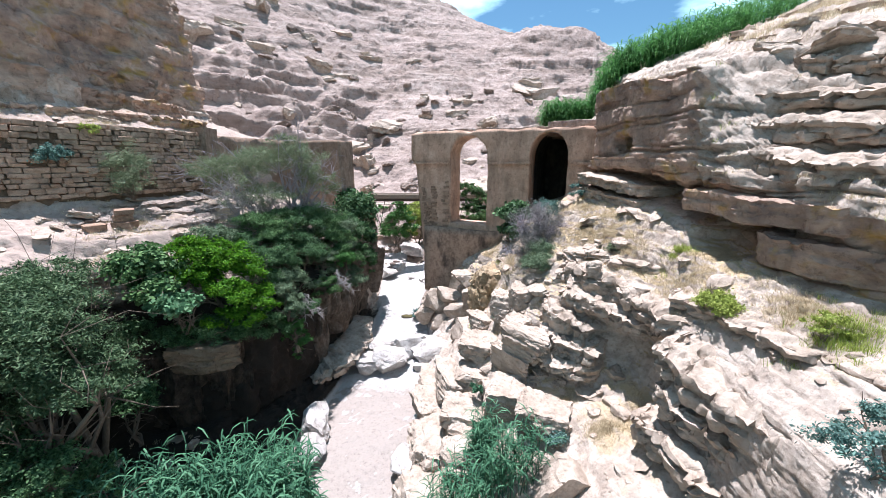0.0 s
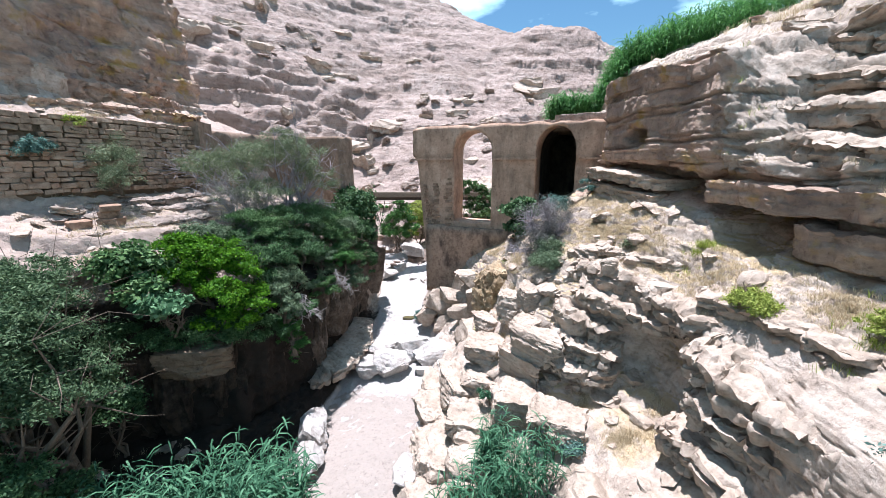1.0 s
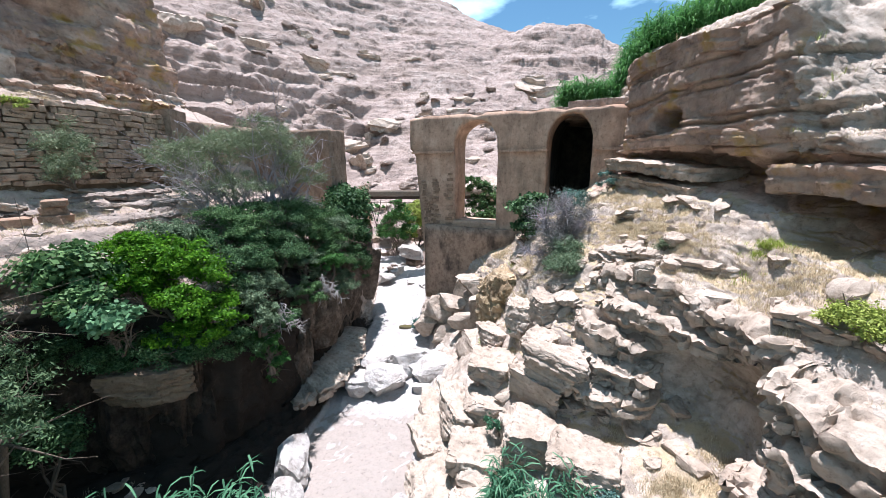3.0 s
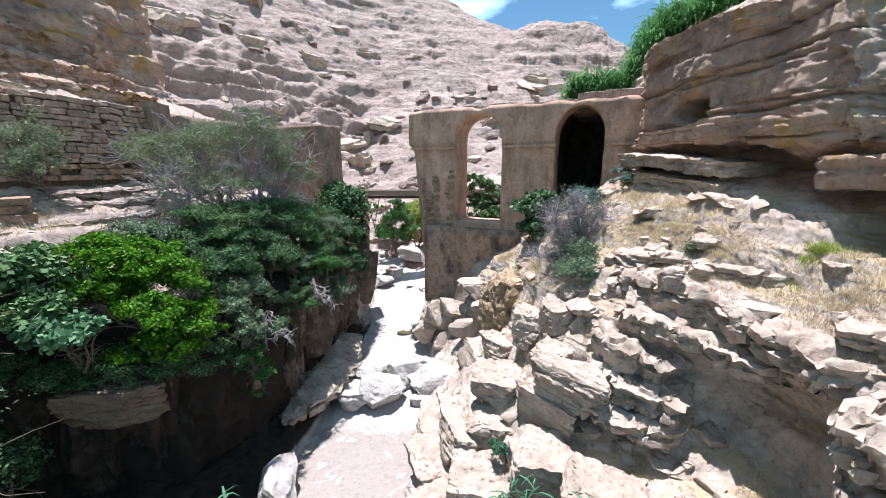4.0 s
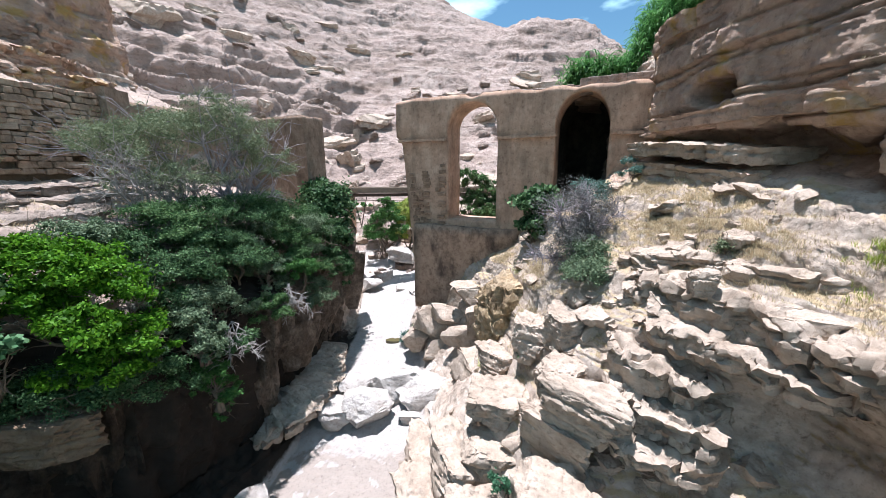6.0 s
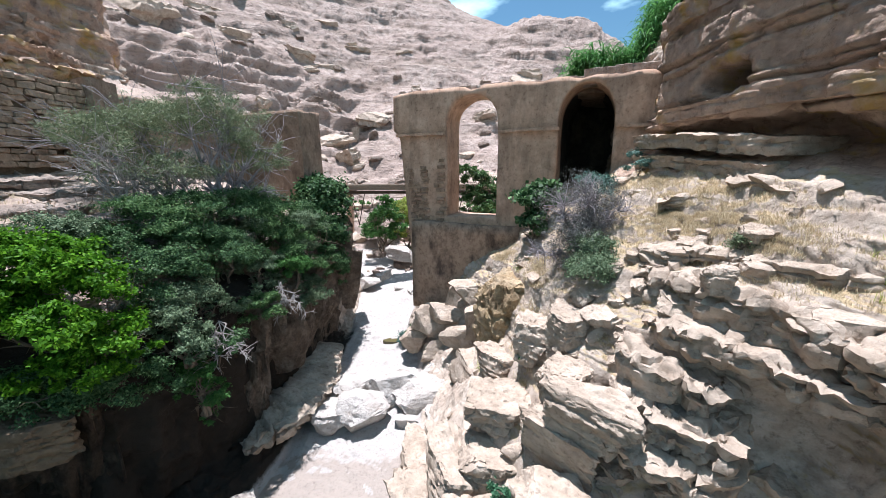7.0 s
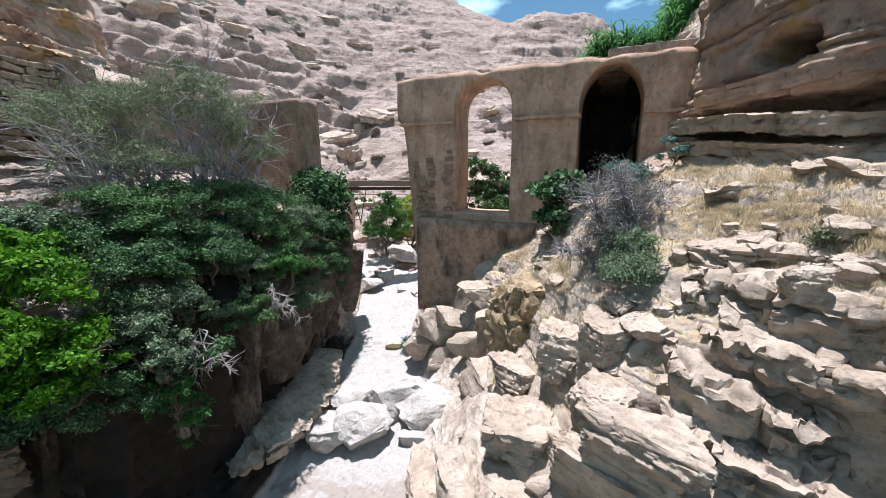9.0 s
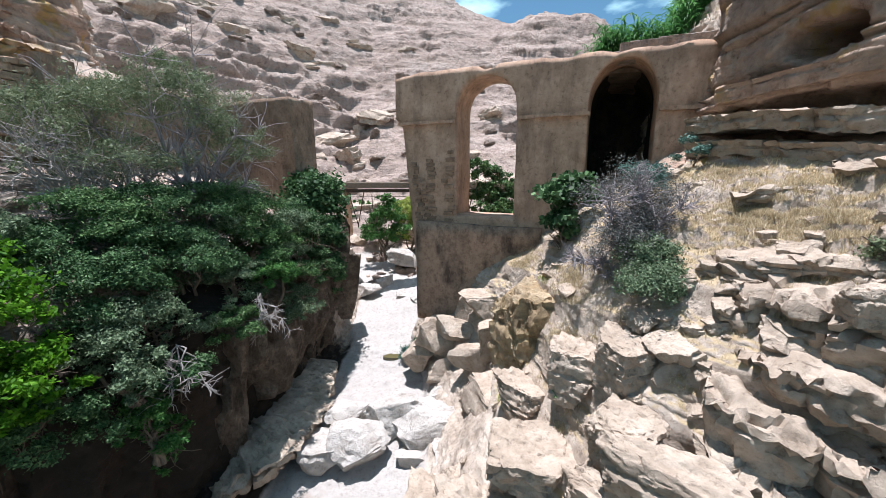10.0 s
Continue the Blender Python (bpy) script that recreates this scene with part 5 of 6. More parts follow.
def lay_slabs(label, count, area, sizes, seed, thin=(0.16, 0.30), material=None, group="rock slabs", reach=0.2, steepest=0.25, long=1.0):
    """Slabs along the contour of the slope, sticking out of it."""
    rng = np.random.default_rng(seed)
    for k in range(count):
        x, y = rng.uniform(area[0], area[1]), rng.uniform(area[2], area[3])
        place, normal = slope_at(x, y)
        if place is None or normal.z < steepest or normal.z > 0.985:
            continue
        r = sizes[0] + (sizes[1] - sizes[0]) * rng.random() ** 2
        turn = math.degrees(math.atan2(normal.y, normal.x)) + 90 + rng.normal() * 26
        p = place + Vector((normal.x, normal.y, 0)) * r * reach - Vector((0, 0, r * 0.06))
        slab(p.x, p.y, p.z, r * long * rng.uniform(0.8, 1.35), r * rng.uniform(0.6, 1.0), r * rng.uniform(*thin), turn, int(rng.integers(0, 12)), (15 + rng.normal() * 6, rng.normal() * 5), material, label, group=group)


lay_slabs("ragged limestone ledge on the dry slope", 34, (0.8, 7.4, 4.0, 19.0), (0.15, 0.45), 211, thin=(0.3, 0.5))
lay_slabs("small ragged limestone ledge below the rim", 60, (3.0, 6.2, 10.2, 14.2), (0.15, 0.42), 215, thin=(0.3, 0.5), reach=0.35, steepest=0.12)
lay_slabs("ragged limestone ledge on the upper slope", 26, (8.0, 17.0, 4.0, 18.0), (0.3, 0.8), 212)
lay_slabs("flat limestone ledge on the terrace edge", 36, (-15, -8.2, 10.0, 19.0), (0.2, 0.5), 213, thin=(0.2, 0.36), long=1.4, material=M_terrace)
lay_slabs("massive limestone outcrop on the far hillside", 75, (-48, 20, 38, 84), (0.8, 2.4), 214, thin=(0.4, 0.7), material=M_outcrop, group="outcrop slabs", long=1.7, reach=-0.15)
scatter("angular limestone rock lying on the dry slope", 150, (0.3, 7.2, 3.5, 19.5), (0.05, 0.38), 201)
scatter("small flat stone on the dry terrace", 90, (-16, -8.6, 9.5, 21), (0.06, 0.32), 202, flat_by=0.4)
scatter("weathered outcrop block on the far hillside", 170, (-40, 30, 33, 78), (0.25, 1.5), 203, name="outcrop_block", material=M_outcrop, flat_by=0.6, group="outcrop blocks", sub=3)

scatter("brown rubble block below the far hillside", 110, (-9, 9, 30, 52), (0.2, 0.95), 204, name="outcrop_block", material=M_outcrop, flat_by=0.7, group="outcrop blocks", sub=3)

# ---- trees and shrubs on the left bank ----
shrub("tamarisk_tree", (-7.6, 18.4, 7.0), [(-8.4, 18.5, 10.5, 1.6, 1.3, 1.1), (-7.2, 18.9, 10.5, 1.2, 1.1, 1.1), (-9.6, 17.4, 10.0, 1.4, 1.1, 1.0), (-7.6, 18.7, 11.6, 0.8, 0.8, 0.5), (-6.4, 19.4, 9.5, 1.0, 0.9, 1.0), (-11.0, 17.8, 10.2, 1.1, 0.9, 0.7), (-8.4, 17.6, 9.0, 1.5, 1.0, 0.7)], 54000, 0.10, L_grey, "feathery grey-green tamarisk tree above the bank", "tree", seed=3, wood=M_twig, radius=0.09, aspect=0.2, clump=0.6, twigs=8, hollow=0.1, sprays=16, droop=0.3)
shrub("dead_tree", (-8.6, 16.9, 7.0), [(-8.9, 16.8, 9.6, 0.7, 0.6, 0.7), (-9.6, 16.4, 9.2, 0.6, 0.5, 0.6), (-8.0, 17.2, 9.2, 0.5, 0.5, 0.6)], 700, 0.07, L_grey, "bare grey dead tree with crooked branches", "tree", seed=33, wood=M_dead, radius=0.05, twigs=8)
DARK = "dense dark green evergreen shrub on the bank edge"
for n, (base, blobs, leaf, count) in enumerate((
    ((-6.6, 17.2, 5.2), [(-6.7, 16.9, 6.5, 1.3, 1.3, 1.0), (-7.6, 16.2, 6.9, 1.2, 0.9, 0.8)], L_dark, 30000),
    ((-6.1, 17.8, 5.2), [(-6.0, 17.5, 5.7, 0.8, 0.9, 0.8), (-6.5, 18.2, 7.0, 0.9, 0.9, 0.7)], L_sage, 20000),
    ((-5.7, 18.9, 5.2), [(-5.8, 18.9, 6.6, 1.0, 1.0, 0.9)], L_mid, 16000),
    ((-5.3, 18.3, 5.0), [(-5.35, 18.4, 5.8, 0.7, 0.7, 0.5)], L_fresh, 10000),
    ((-7.5, 15.4, 5.2), [(-7.6, 15.2, 6.4, 1.2, 0.9, 0.9), (-8.7, 15.2, 7.2, 1.0, 0.8, 0.6)], L_dark, 24000),
    ((-6.7, 15.6, 5.0), [(-6.7, 15.3, 5.6, 0.8, 0.8, 0.8), (-6.2, 15.9, 5.3, 0.5, 0.6, 0.5)], L_sage, 15000),
    ((-5.5, 20.6, 5.0), [(-5.6, 20.4, 6.5, 0.9, 1.0, 1.0)], L_sage, 15000),
    ((-5.2, 20.3, 4.8), [(-5.05, 20.2, 5.3, 0.6, 0.8, 0.6)], L_mid, 9000),
    ((-5.8, 22.2, 4.9), [(-5.8, 22.2, 6.5, 1.0, 1.1, 1.2), (-5.0, 22.0, 5.2, 0.6, 0.8, 0.8)], L_dark, 20000),
    ((-6.3, 14.4, 4.4), [(-6.5, 14.3, 5.0, 0.8, 0.6, 0.8)], L_sage, 11000),
    ((-6.2, 14.6, 2.9), [(-6.25, 14.6, 3.6, 0.5, 0.5, 0.7)], L_fresh, 6000),
    ((-7.0, 20.3, 7.2), [(-7.2, 20.3, 7.9, 1.3, 1.2, 0.7)], L_sage, 14000),
    ((-8.3, 16.4, 6.4), [(-8.3, 16.3, 7.7, 1.3, 1.0, 0.8)], L_mid, 15000),
    ((-7.3, 17.5, 6.4), [(-7.2, 17.5, 7.9, 1.2, 1.0, 0.7)], L_dark, 14000),
    ((-6.4, 19.4, 6.2), [(-6.3, 19.3, 7.7, 1.0, 1.0, 0.8)], L_mid, 14000),
    ((-9.6, 15.4, 6.4), [(-9.6, 15.3, 7.6, 1.1, 0.8, 0.6)], L_sage, 11000),
    ((-8.6, 13.4, 4.9), [(-8.7, 12.7, 4.5, 1.5, 0.7, 0.7)], L_dark, 15000),
    ((-7.2, 13.9, 4.9), [(-7.1, 13.5, 4.5, 0.9, 0.7, 0.7)], L_dark, 12000),
    ((-10.2, 12.6, 4.9), [(-10.2, 12.0, 4.7, 1.1, 0.7, 0.8)], L_dark, 12000),
    ((-6.4, 15.6, 4.6), [(-6.1, 15.2, 4.3, 0.7, 0.7, 0.6)], L_dark, 10000),
    ((-6.0, 17.0, 4.6), [(-5.6, 16.9, 4.8, 0.6, 0.8, 0.6)], L_mid, 9000),
    ((-5.5, 19.6, 4.6), [(-5.0, 19.5, 4.5, 0.6, 0.8, 0.6)], L_sage, 9000),
)):
    shrub("oak_shrub", base, blobs, int(count * 1.35), 0.068, leaf, DARK if leaf == L_dark else "leafy green shrub on the bank edge", seed=40 + n, radius=0.07, clump=0.42, group="bank shrubs", per=130, sprays=14)
shrub("fig_tree", (-5.7, 24.2, 5.0), [(-5.7, 24.4, 7.2, 1.2, 1.2, 1.5), (-5.2, 23.6, 6.0, 0.8, 0.9, 1.0), (-6.3, 25.0, 8.2, 0.7, 0.7, 0.7), (-4.9, 23.4, 4.6, 0.5, 0.6, 0.9)], 17000, 0.17, L_dark, "dark green fig tree beside the bridge", "tree", seed=6, radius=0.10, aspect=0.8)
shrub("lime_shrub", (-8.1, 13.4, 4.8), [(-7.9, 13.2, 6.4, 1.3, 0.9, 0.9), (-8.8, 13.7, 7.3, 1.2, 0.9, 0.7), (-7.0, 13.1, 5.5, 0.9, 0.8, 0.7), (-9.3, 13.2, 6.3, 0.9, 0.7, 0.8), (-7.6, 12.7, 5.1, 0.9, 0.6, 0.5)], 42000, 0.11, L_lime, "bright lime-green leafy shrub", seed=7, radius=0.07, clump=0.45, per=140, sprays=18)
shrub("fig_shrub", (-10.3, 12.6, 5.6), [(-10.4, 12.5, 7.1, 1.1, 0.8, 0.6), (-9.7, 12.0, 6.3, 0.8, 0.6, 0.6)], 8000, 0.16, L_mid, "green fig shrub with broad leaves", seed=8, radius=0.06, aspect=0.8)
shrub("fig_shrub", (-8.9, 12.0, 5.0), [(-8.85, 11.75, 6.0, 0.75, 0.5, 0.42), (-9.4, 11.9, 6.2, 0.5, 0.4, 0.35)], 3600, 0.17, L_fig, "small fresh green fig shrub over the rock", seed=10, radius=0.04, aspect=0.8)
shrub("willow_tree", (-10.6, 8.8, 1.4), [(-10.4, 9.0, 6.1, 1.6, 1.5, 1.1), (-9.9, 8.8, 5.0, 1.4, 1.3, 0.8), (-11.6, 9.4, 6.8, 1.6, 1.4, 0.9), (-11.6, 7.8, 5.4, 1.5, 1.4, 1.1), (-12.2, 10.8, 7.0, 1.3, 1.0, 0.8), (-11.2, 8.4, 4.0, 1.2, 1.2, 0.7)], 60000, 0.12, L_olive, "large olive-green willow shrub beside the shaded bank", "tree", seed=9, radius=0.12, aspect=0.3, clump=0.5, sprays=20, droop=0.3)
shrub("oak_shrub", (-10.8, 8.0, 0.6), [(-10.4, 7.6, 2.6, 1.5, 0.9, 1.4), (-12.0, 8.0, 2.8, 1.2, 0.9, 1.5), (-9.2, 8.2, 2.0, 1.0, 0.8, 0.9)], 26000, 0.11, L_dark, "dark green undergrowth below the willow", seed=59, radius=0.05, sprays=12)
shrub("oak_shrub", (-10.4, 11.0, 1.3), [(-10.6, 11.2, 2.8, 0.9, 0.6, 0.9)], 6000, 0.11, L_dark, "shaded dark shrub below the rock wall", seed=60, radius=0.05)
shrub("oak_shrub", (-6.8, 15.2, 4.3), [(-6.5, 14.9, 3.5, 0.35, 0.35, 0.7), (-6.35, 15.1, 2.6, 0.3, 0.3, 0.5)], 7000, 0.08, L_fresh, "fresh green creeper hanging down the bank rock", seed=61, radius=0.02, sprays=8)
shrub("wall_bush", (-13.1, 15.9, 9.3), [(-13.0, 15.8, 10.4, 0.75, 0.75, 0.95), (-12.8, 15.5, 9.8, 0.6, 0.6, 0.6)], 9000, 0.08, L_grey, "grey-green bush against the dry-stone wall", seed=62, radius=0.05, aspect=0.3)
shrub("wall_bush", (-14.9, 14.4, 10.6), [(-14.6, 14.4, 10.9, 0.5, 0.5, 0.4)], 2600, 0.09, L_blue, "blue-green caper bush hanging from the wall", seed=63, radius=0.03)
shrub("wall_bush", (-14.3, 15.6, 11.6), [(-14.1, 15.5, 11.9, 0.4, 0.4, 0.3)], 1800, 0.07, L_yellow, "yellow-green tuft on the wall top", seed=64, radius=0.02)
shrub("wall_bush", (-11.4, 19.4, 9.2), [(-11.2, 19.2, 10.1, 0.8, 0.7, 0.8)], 4500, 0.07, L_grey, "sparse grey bush before the broken wall", seed=65, wood=M_twig, radius=0.04, aspect=0.3, twigs=6, hollow=0.1)

for n, (x, y, z, r, leaf, size, label) in enumerate((
    (1.5, 24.6, 8.5, 1.1, L_mid, 0.13, "green bush growing behind the first arch"), (2.6, 25.2, 8.0, 1.0, L_dark, 0.13, "dark bush growing behind the first arch"),
    (-4.3, 34.5, 6.3, 1.5, L_fresh, 0.14, "fresh green bush beyond the footbridge"), (-2.4, 35.5, 5.6, 1.4, L_yellow, 0.14, "yellow-green bush beyond the footbridge"), (-0.6, 36.0, 5.8, 1.2, L_mid, 0.14, "fresh green bush beyond the footbridge"))):
    zg = ground_at(x, y)
    shrub("oak_shrub", (x, y, zg), [(x, y, z, r, r * 0.8, r * 0.85), (x + r * 0.2, y - 0.2, (z + zg) / 2, r * 1.15, r * 0.8, max(0.6, (z - zg) * 0.55))], int(9000 * r), size, leaf, label, seed=640 + n, radius=0.05, sprays=10)
shrub("oak_shrub", (-5.3, 22.4, 4.6), [(-4.95, 21.8, 5.0, 0.5, 0.8, 0.8), (-4.8, 23.0, 4.2, 0.5, 0.8, 1.2), (-5.3, 21.4, 6.2, 0.7, 0.8, 0.8)], 22000, 0.07, L_dark, DARK, seed=650, radius=0.06, clump=0.42, sprays=14, group="bank shrubs")

# ---- right bank shrubs ----
shrub("saltbush", (3.9, 15.9, 6.9), [(4.0, 15.9, 8.05, 1.1, 0.95, 0.95), (3.65, 15.3, 7.3, 0.85, 0.7, 0.65), (4.6, 16.0, 7.5, 0.7, 0.6, 0.6)], 21000, 0.055, L_ash, "grey twiggy saltbush in front of the arch", seed=12, wood=M_twig, radius=0.04, aspect=0.35, twigs=26, hollow=0.2)
shrub("saltbush", (4.6, 16.6, 7.9), [(4.7, 16.7, 8.7, 0.5, 0.5, 0.4)], 3500, 0.06, L_blue, "small blue-grey saltbush on the slope", seed=13, wood=M_twig, radius=0.03)
shrub("fig_shrub", (3.6, 18.4, 6.6), [(3.6, 18.6, 8.0, 0.8, 0.7, 0.9), (3.2, 18.2, 7.3, 0.5, 0.5, 0.6)], 3500, 0.18, L_dark, "dark fig shrub at the foot of the pier", seed=14, radius=0.05, aspect=0.8)
shrub("caper_bush", (3.75, 14.4, ground_at(3.75, 14.4)), [(3.7, 14.2, ground_at(3.7, 14.2) + 0.3, 0.6, 0.5, 0.42), (3.95, 14.9, ground_at(3.95, 14.9) + 0.32, 0.6, 0.5, 0.42)], 14000, 0.06, L_sage, "green shrub on the dry slope", seed=15, radius=0.03)
shrub("caper_bush", (6.35, 8.1, 7.25), [(6.35, 8.1, 7.52, 0.42, 0.4, 0.26)], 6000, 0.06, L_yellow, "small yellow-green cushion bush on bare rock", seed=16, radius=0.02)

# ---- reeds ----
def reed_bed(label, spots, count, low, high, leaf, seed, leaf_len=0.5, width=0.05, name="reed_bed", leaves=9, floor_z=-9.0):
    rng = np.random.default_rng(seed)
    roots, hs = [], []
    for _ in range(count):
        cx, cy, rx, ry = spots[rng.integers(0, len(spots))]
        a, r = rng.uniform(0, 2 * math.pi), rng.random() ** 0.5
        x, y = cx + rx * r * math.cos(a), cy + ry * r * math.sin(a)
        roots.append((x, y, max(ground_at(x, y), floor_z) - 0.05))
        hs.append(rng.uniform(low, high))
    return tagged(put(name, blades(name, rng, roots, hs, width, leaves=leaves, leaf_len=leaf_len), leaf), label, "reeds", kind="stuff")


reed_bed("tall green giant reeds beside the pool", [(-5.6, 9.6, 1.3, 1.0), (-6.8, 8.6, 1.2, 0.9), (-4.6, 8.6, 0.8, 0.9), (-8.2, 8.2, 1.2, 0.8)], 520, 1.5, 3.3, L_reed, 21, leaf_len=0.55, width=0.055)
reed_bed("green reeds among the bank boulders", [(0.6, 8.6, 1.0, 0.7), (2.0, 8.9, 0.8, 0.6), (1.2, 9.8, 0.3, 0.3)], 170, 1.2, 2.2, L_reed, 22, leaf_len=0.45, width=0.04)
reed_bed("bright green reed thicket on the slope above the aqueduct", [(6.9, 22.9, 1.1, 0.7), (8.5, 23, 2.2, 1.4), (8, 25, 1.5, 1.5), (12, 24, 3.5, 3), (16, 25, 4, 4), (14, 29, 5, 4), (20, 24, 4, 5), (10.5, 23, 2.5, 2), (13, 22, 3, 2)], 3000, 0.8, 1.9, L_hill, 23, leaf_len=0.55, width=0.065, leaves=7, floor_z=12.45)

# ---- footbridge behind the aqueduct ----
footbridge = tagged(empty("footbridge"), "narrow weathered plank footbridge on thin iron struts", "bridge")
BR = pose(-1.0, 30.4, 8.05, 0, 0, 0)


def bridge_part(name, size, at, material, label="", turn=(0, 0, 0), bevel=0.01):
    x, y, z = size
    bm = box_bm(-x / 2, x / 2, -y / 2, y / 2, -z / 2, z / 2, bevel)
    bm.transform(BR @ pose(*at, *turn))
    return part(name, bm, material, footbridge, label)


bridge_part("side_beam", (12.0, 0.16, 0.34), (0, -0.55, 0.05), M_beam, "long weathered edge beam")
bridge_part("side_beam", (12.0, 0.16, 0.34), (0, 0.55, 0.05), M_beam, "long weathered edge beam")
for k in range(48):
    bridge_part("plank", (0.235, 1.0, 0.05), (-5.9 + k * 0.25, 0, 0.13), M_beam)
bridge_part("girder", (11.6, 0.12, 0.16), (0, -0.35, -0.28), M_iron, "dark iron girder")
bridge_part("girder", (11.6, 0.12, 0.16), (0, 0.35, -0.28), M_iron, "dark iron girder")
for x in (-4.35, -3.9):
    bridge_part("strut", (0.05, 0.05, 2.2), (x, -0.3, -1.35), M_iron, "thin iron strut", (0, -14 if x < -4 else 12, 0))
bridge_part("pier_post", (0.34, 0.5, 2.6), (-4.75, 0, -1.6), M_plaster, "rendered stone pier")
bridge_part("tie_rod", (3.6, 0.03, 0.03), (-3.0, -0.3, -0.62), M_iron, "thin iron tie rod")

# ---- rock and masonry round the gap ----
# Both piers take the tufa colour that has shade mixed in.
boulder(-4.7, 25.2, 3.6, 0.7, 0.8, 1.9, 10, 71, M_shade_tufa, "shaded rock pier beside the gap")
boulder(-5.4, 25.6, 5.4, 0.8, 0.8, 1.4, 40, 72, M_shade_tufa, "shaded rock pier beside the gap")
for n, (x, y, z, r) in enumerate(((-3.4, 27.0, 1.2, 0.6), (-2.2, 28.6, 1.7, 0.7), (-3.6, 30.0, 2.2, 0.9), (-1.2, 27.4, 2.0, 0.8), (-2.5, 32.0, 3.2, 1.0), (-4.4, 28.4, 2.2, 0.7), (-2.9, 25.0, 0.95, 0.45), (-3.5, 23.6, 0.7, 0.5), (-2.2, 23.8, 0.9, 0.5))):
    boulder(x, y, z, r * 1.2, r, r * 0.65, 37 * n, 73 + n, M_white, "bleached white limestone boulder in the stream bed", group="stream boulders")

# dark plinth block under the first arch
bm = box_bm(-1.0, 3.4, -0.34, 0.2, 3.0, 6.95, 0.0)
bmesh.ops.subdivide_edges(bm, edges=bm.edges[:], cuts=9, use_grid_fill=True)
for v in bm.verts:
    p = aq(v.co.x, -v.co.y, v.co.z)
    q = np.array([[p.x, p.y, p.z]])
    v.co = p + AQ_OUT * float(0.10 * fbm(q * 1.1, 3, 77)[0]) + Vector((0, 0, float(0.12 * fbm(q * 0.9, 3, 78)[0])))
for f in bm.faces:
    f.smooth = True
M_plinth = stone_material("stained_plinth", (0.15, 0.10, 0.075), (0.42, 0.28, 0.20), (0.55, 0.385, 0.285), scale=0.7, layer=0.4, bump=0.4, stain=(0.05, 0.036, 0.032), stain_amount=0.8, relief=0.2)
part("plinth", bm, M_plinth, aqueduct, "stained rough plinth of the pier")

# ---- courses of bare stone where the plaster is gone ----
def stone_block_mesh(seed):
    rng = np.random.default_rng(seed)
    bm = bmesh.new()
    bmesh.ops.create_cube(bm, size=1)
    bmesh.ops.bevel(bm, geom=bm.edges[:], offset=0.09, segments=1, affect="EDGES")
    for v in bm.verts:
        v.co += Vector(rng.normal(size=3) * 0.035)
    me = bpy.data.meshes.new("stone")
    bm.to_mesh(me)
    bm.free()
    return me


M_quoin = stone_material("quoin_stone", (0.20, 0.125, 0.085), (0.36, 0.235, 0.165), (0.49, 0.34, 0.25), scale=2.2, bump=0.4)
M_wallstone = stone_material("field_stone", (0.22, 0.145, 0.10), (0.40, 0.28, 0.20), (0.56, 0.42, 0.31), scale=2.2, bump=0.4)
QUOINS = [stone_block_mesh(500 + k) for k in range(6)]
WALLS = [stone_block_mesh(510 + k) for k in range(8)]
for me in QUOINS:
    me.materials.append(M_quoin)
for me in WALLS:
    me.materials.append(M_wallstone)
turn_aq = math.degrees(math.atan2(AQ_DIR.y, AQ_DIR.x))
rng = np.random.default_rng(81)
# columns of stones down the left pier: x at the top, x at the foot, top, foot
for x_top, x_foot, z_top, z_foot, wide in ((-1.15, -0.85, 9.2, 6.0, 0.26), (-0.55, -0.5, 9.3, 5.6, 0.30), (0.22, 0.2, 9.6, 6.9, 0.30), (-0.85, -0.75, 8.6, 7.2, 0.24)):
    z = z_top
    while z > z_foot:
        h = rng.uniform(0.13, 0.2)
        f = (z_top - z) / (z_top - z_foot)
        if rng.random() < 0.8:
            p = aq(x_top * (1 - f) + x_foot * f + rng.normal() * 0.05, 0.0, z)
            ob = put("stone", QUOINS[rng.integers(0, 6)], None, aqueduct, m=Matrix.Translation(p) @ pose(0, 0, 0, rng.normal() * 2, rng.normal() * 2, turn_aq) @ Matrix.Diagonal((wide * rng.uniform(0.7, 1.25), 0.16, h * 0.86, 1)))
        z -= h
# dry-stone retaining wall of the left terrace
wall_line = [(-19.6, 7.5), (-18.0, 9.6), (-16.6, 12.0), (-15.2, 14.0), (-13.8, 16.0), (-13.1, 18.2), (-12.65, 20.0)]
stone_wall = tagged(empty("stone_wall"), "rough brown dry-stone retaining wall along the terrace", "wall")
bm = bmesh.new()
rows_v = []
for (x, y) in wall_line:
    rows_v.append([bm.verts.new((x + dx, y, z)) for dx, z in ((0.02, 9.0), (-0.12, 12.15), (-0.55, 12.2), (-0.5, 9.0))])
for ra, rb in zip(rows_v[:-1], rows_v[1:]):
    for k in range(3):
        bm.faces.new([ra[k], ra[k + 1], rb[k + 1], rb[k]])
bmesh.ops.recalc_face_normals(bm, faces=bm.faces[:])
part("wall_core", bm, M_mortar, stone_wall)
seg_len = [math.dist(p, q) for p, q in zip(wall_line[:-1], wall_line[1:])]
total = sum(seg_len)


def wall_at(d):
    for (p, q), ln in zip(zip(wall_line[:-1], wall_line[1:]), seg_len):
        if d <= ln:
            f = d / ln
            return p[0] * (1 - f) + q[0] * f, p[1] * (1 - f) + q[1] * f, math.degrees(math.atan2(q[1] - p[1], q[0] - p[0]))
        d -= ln
    return (*wall_line[-1], 90)


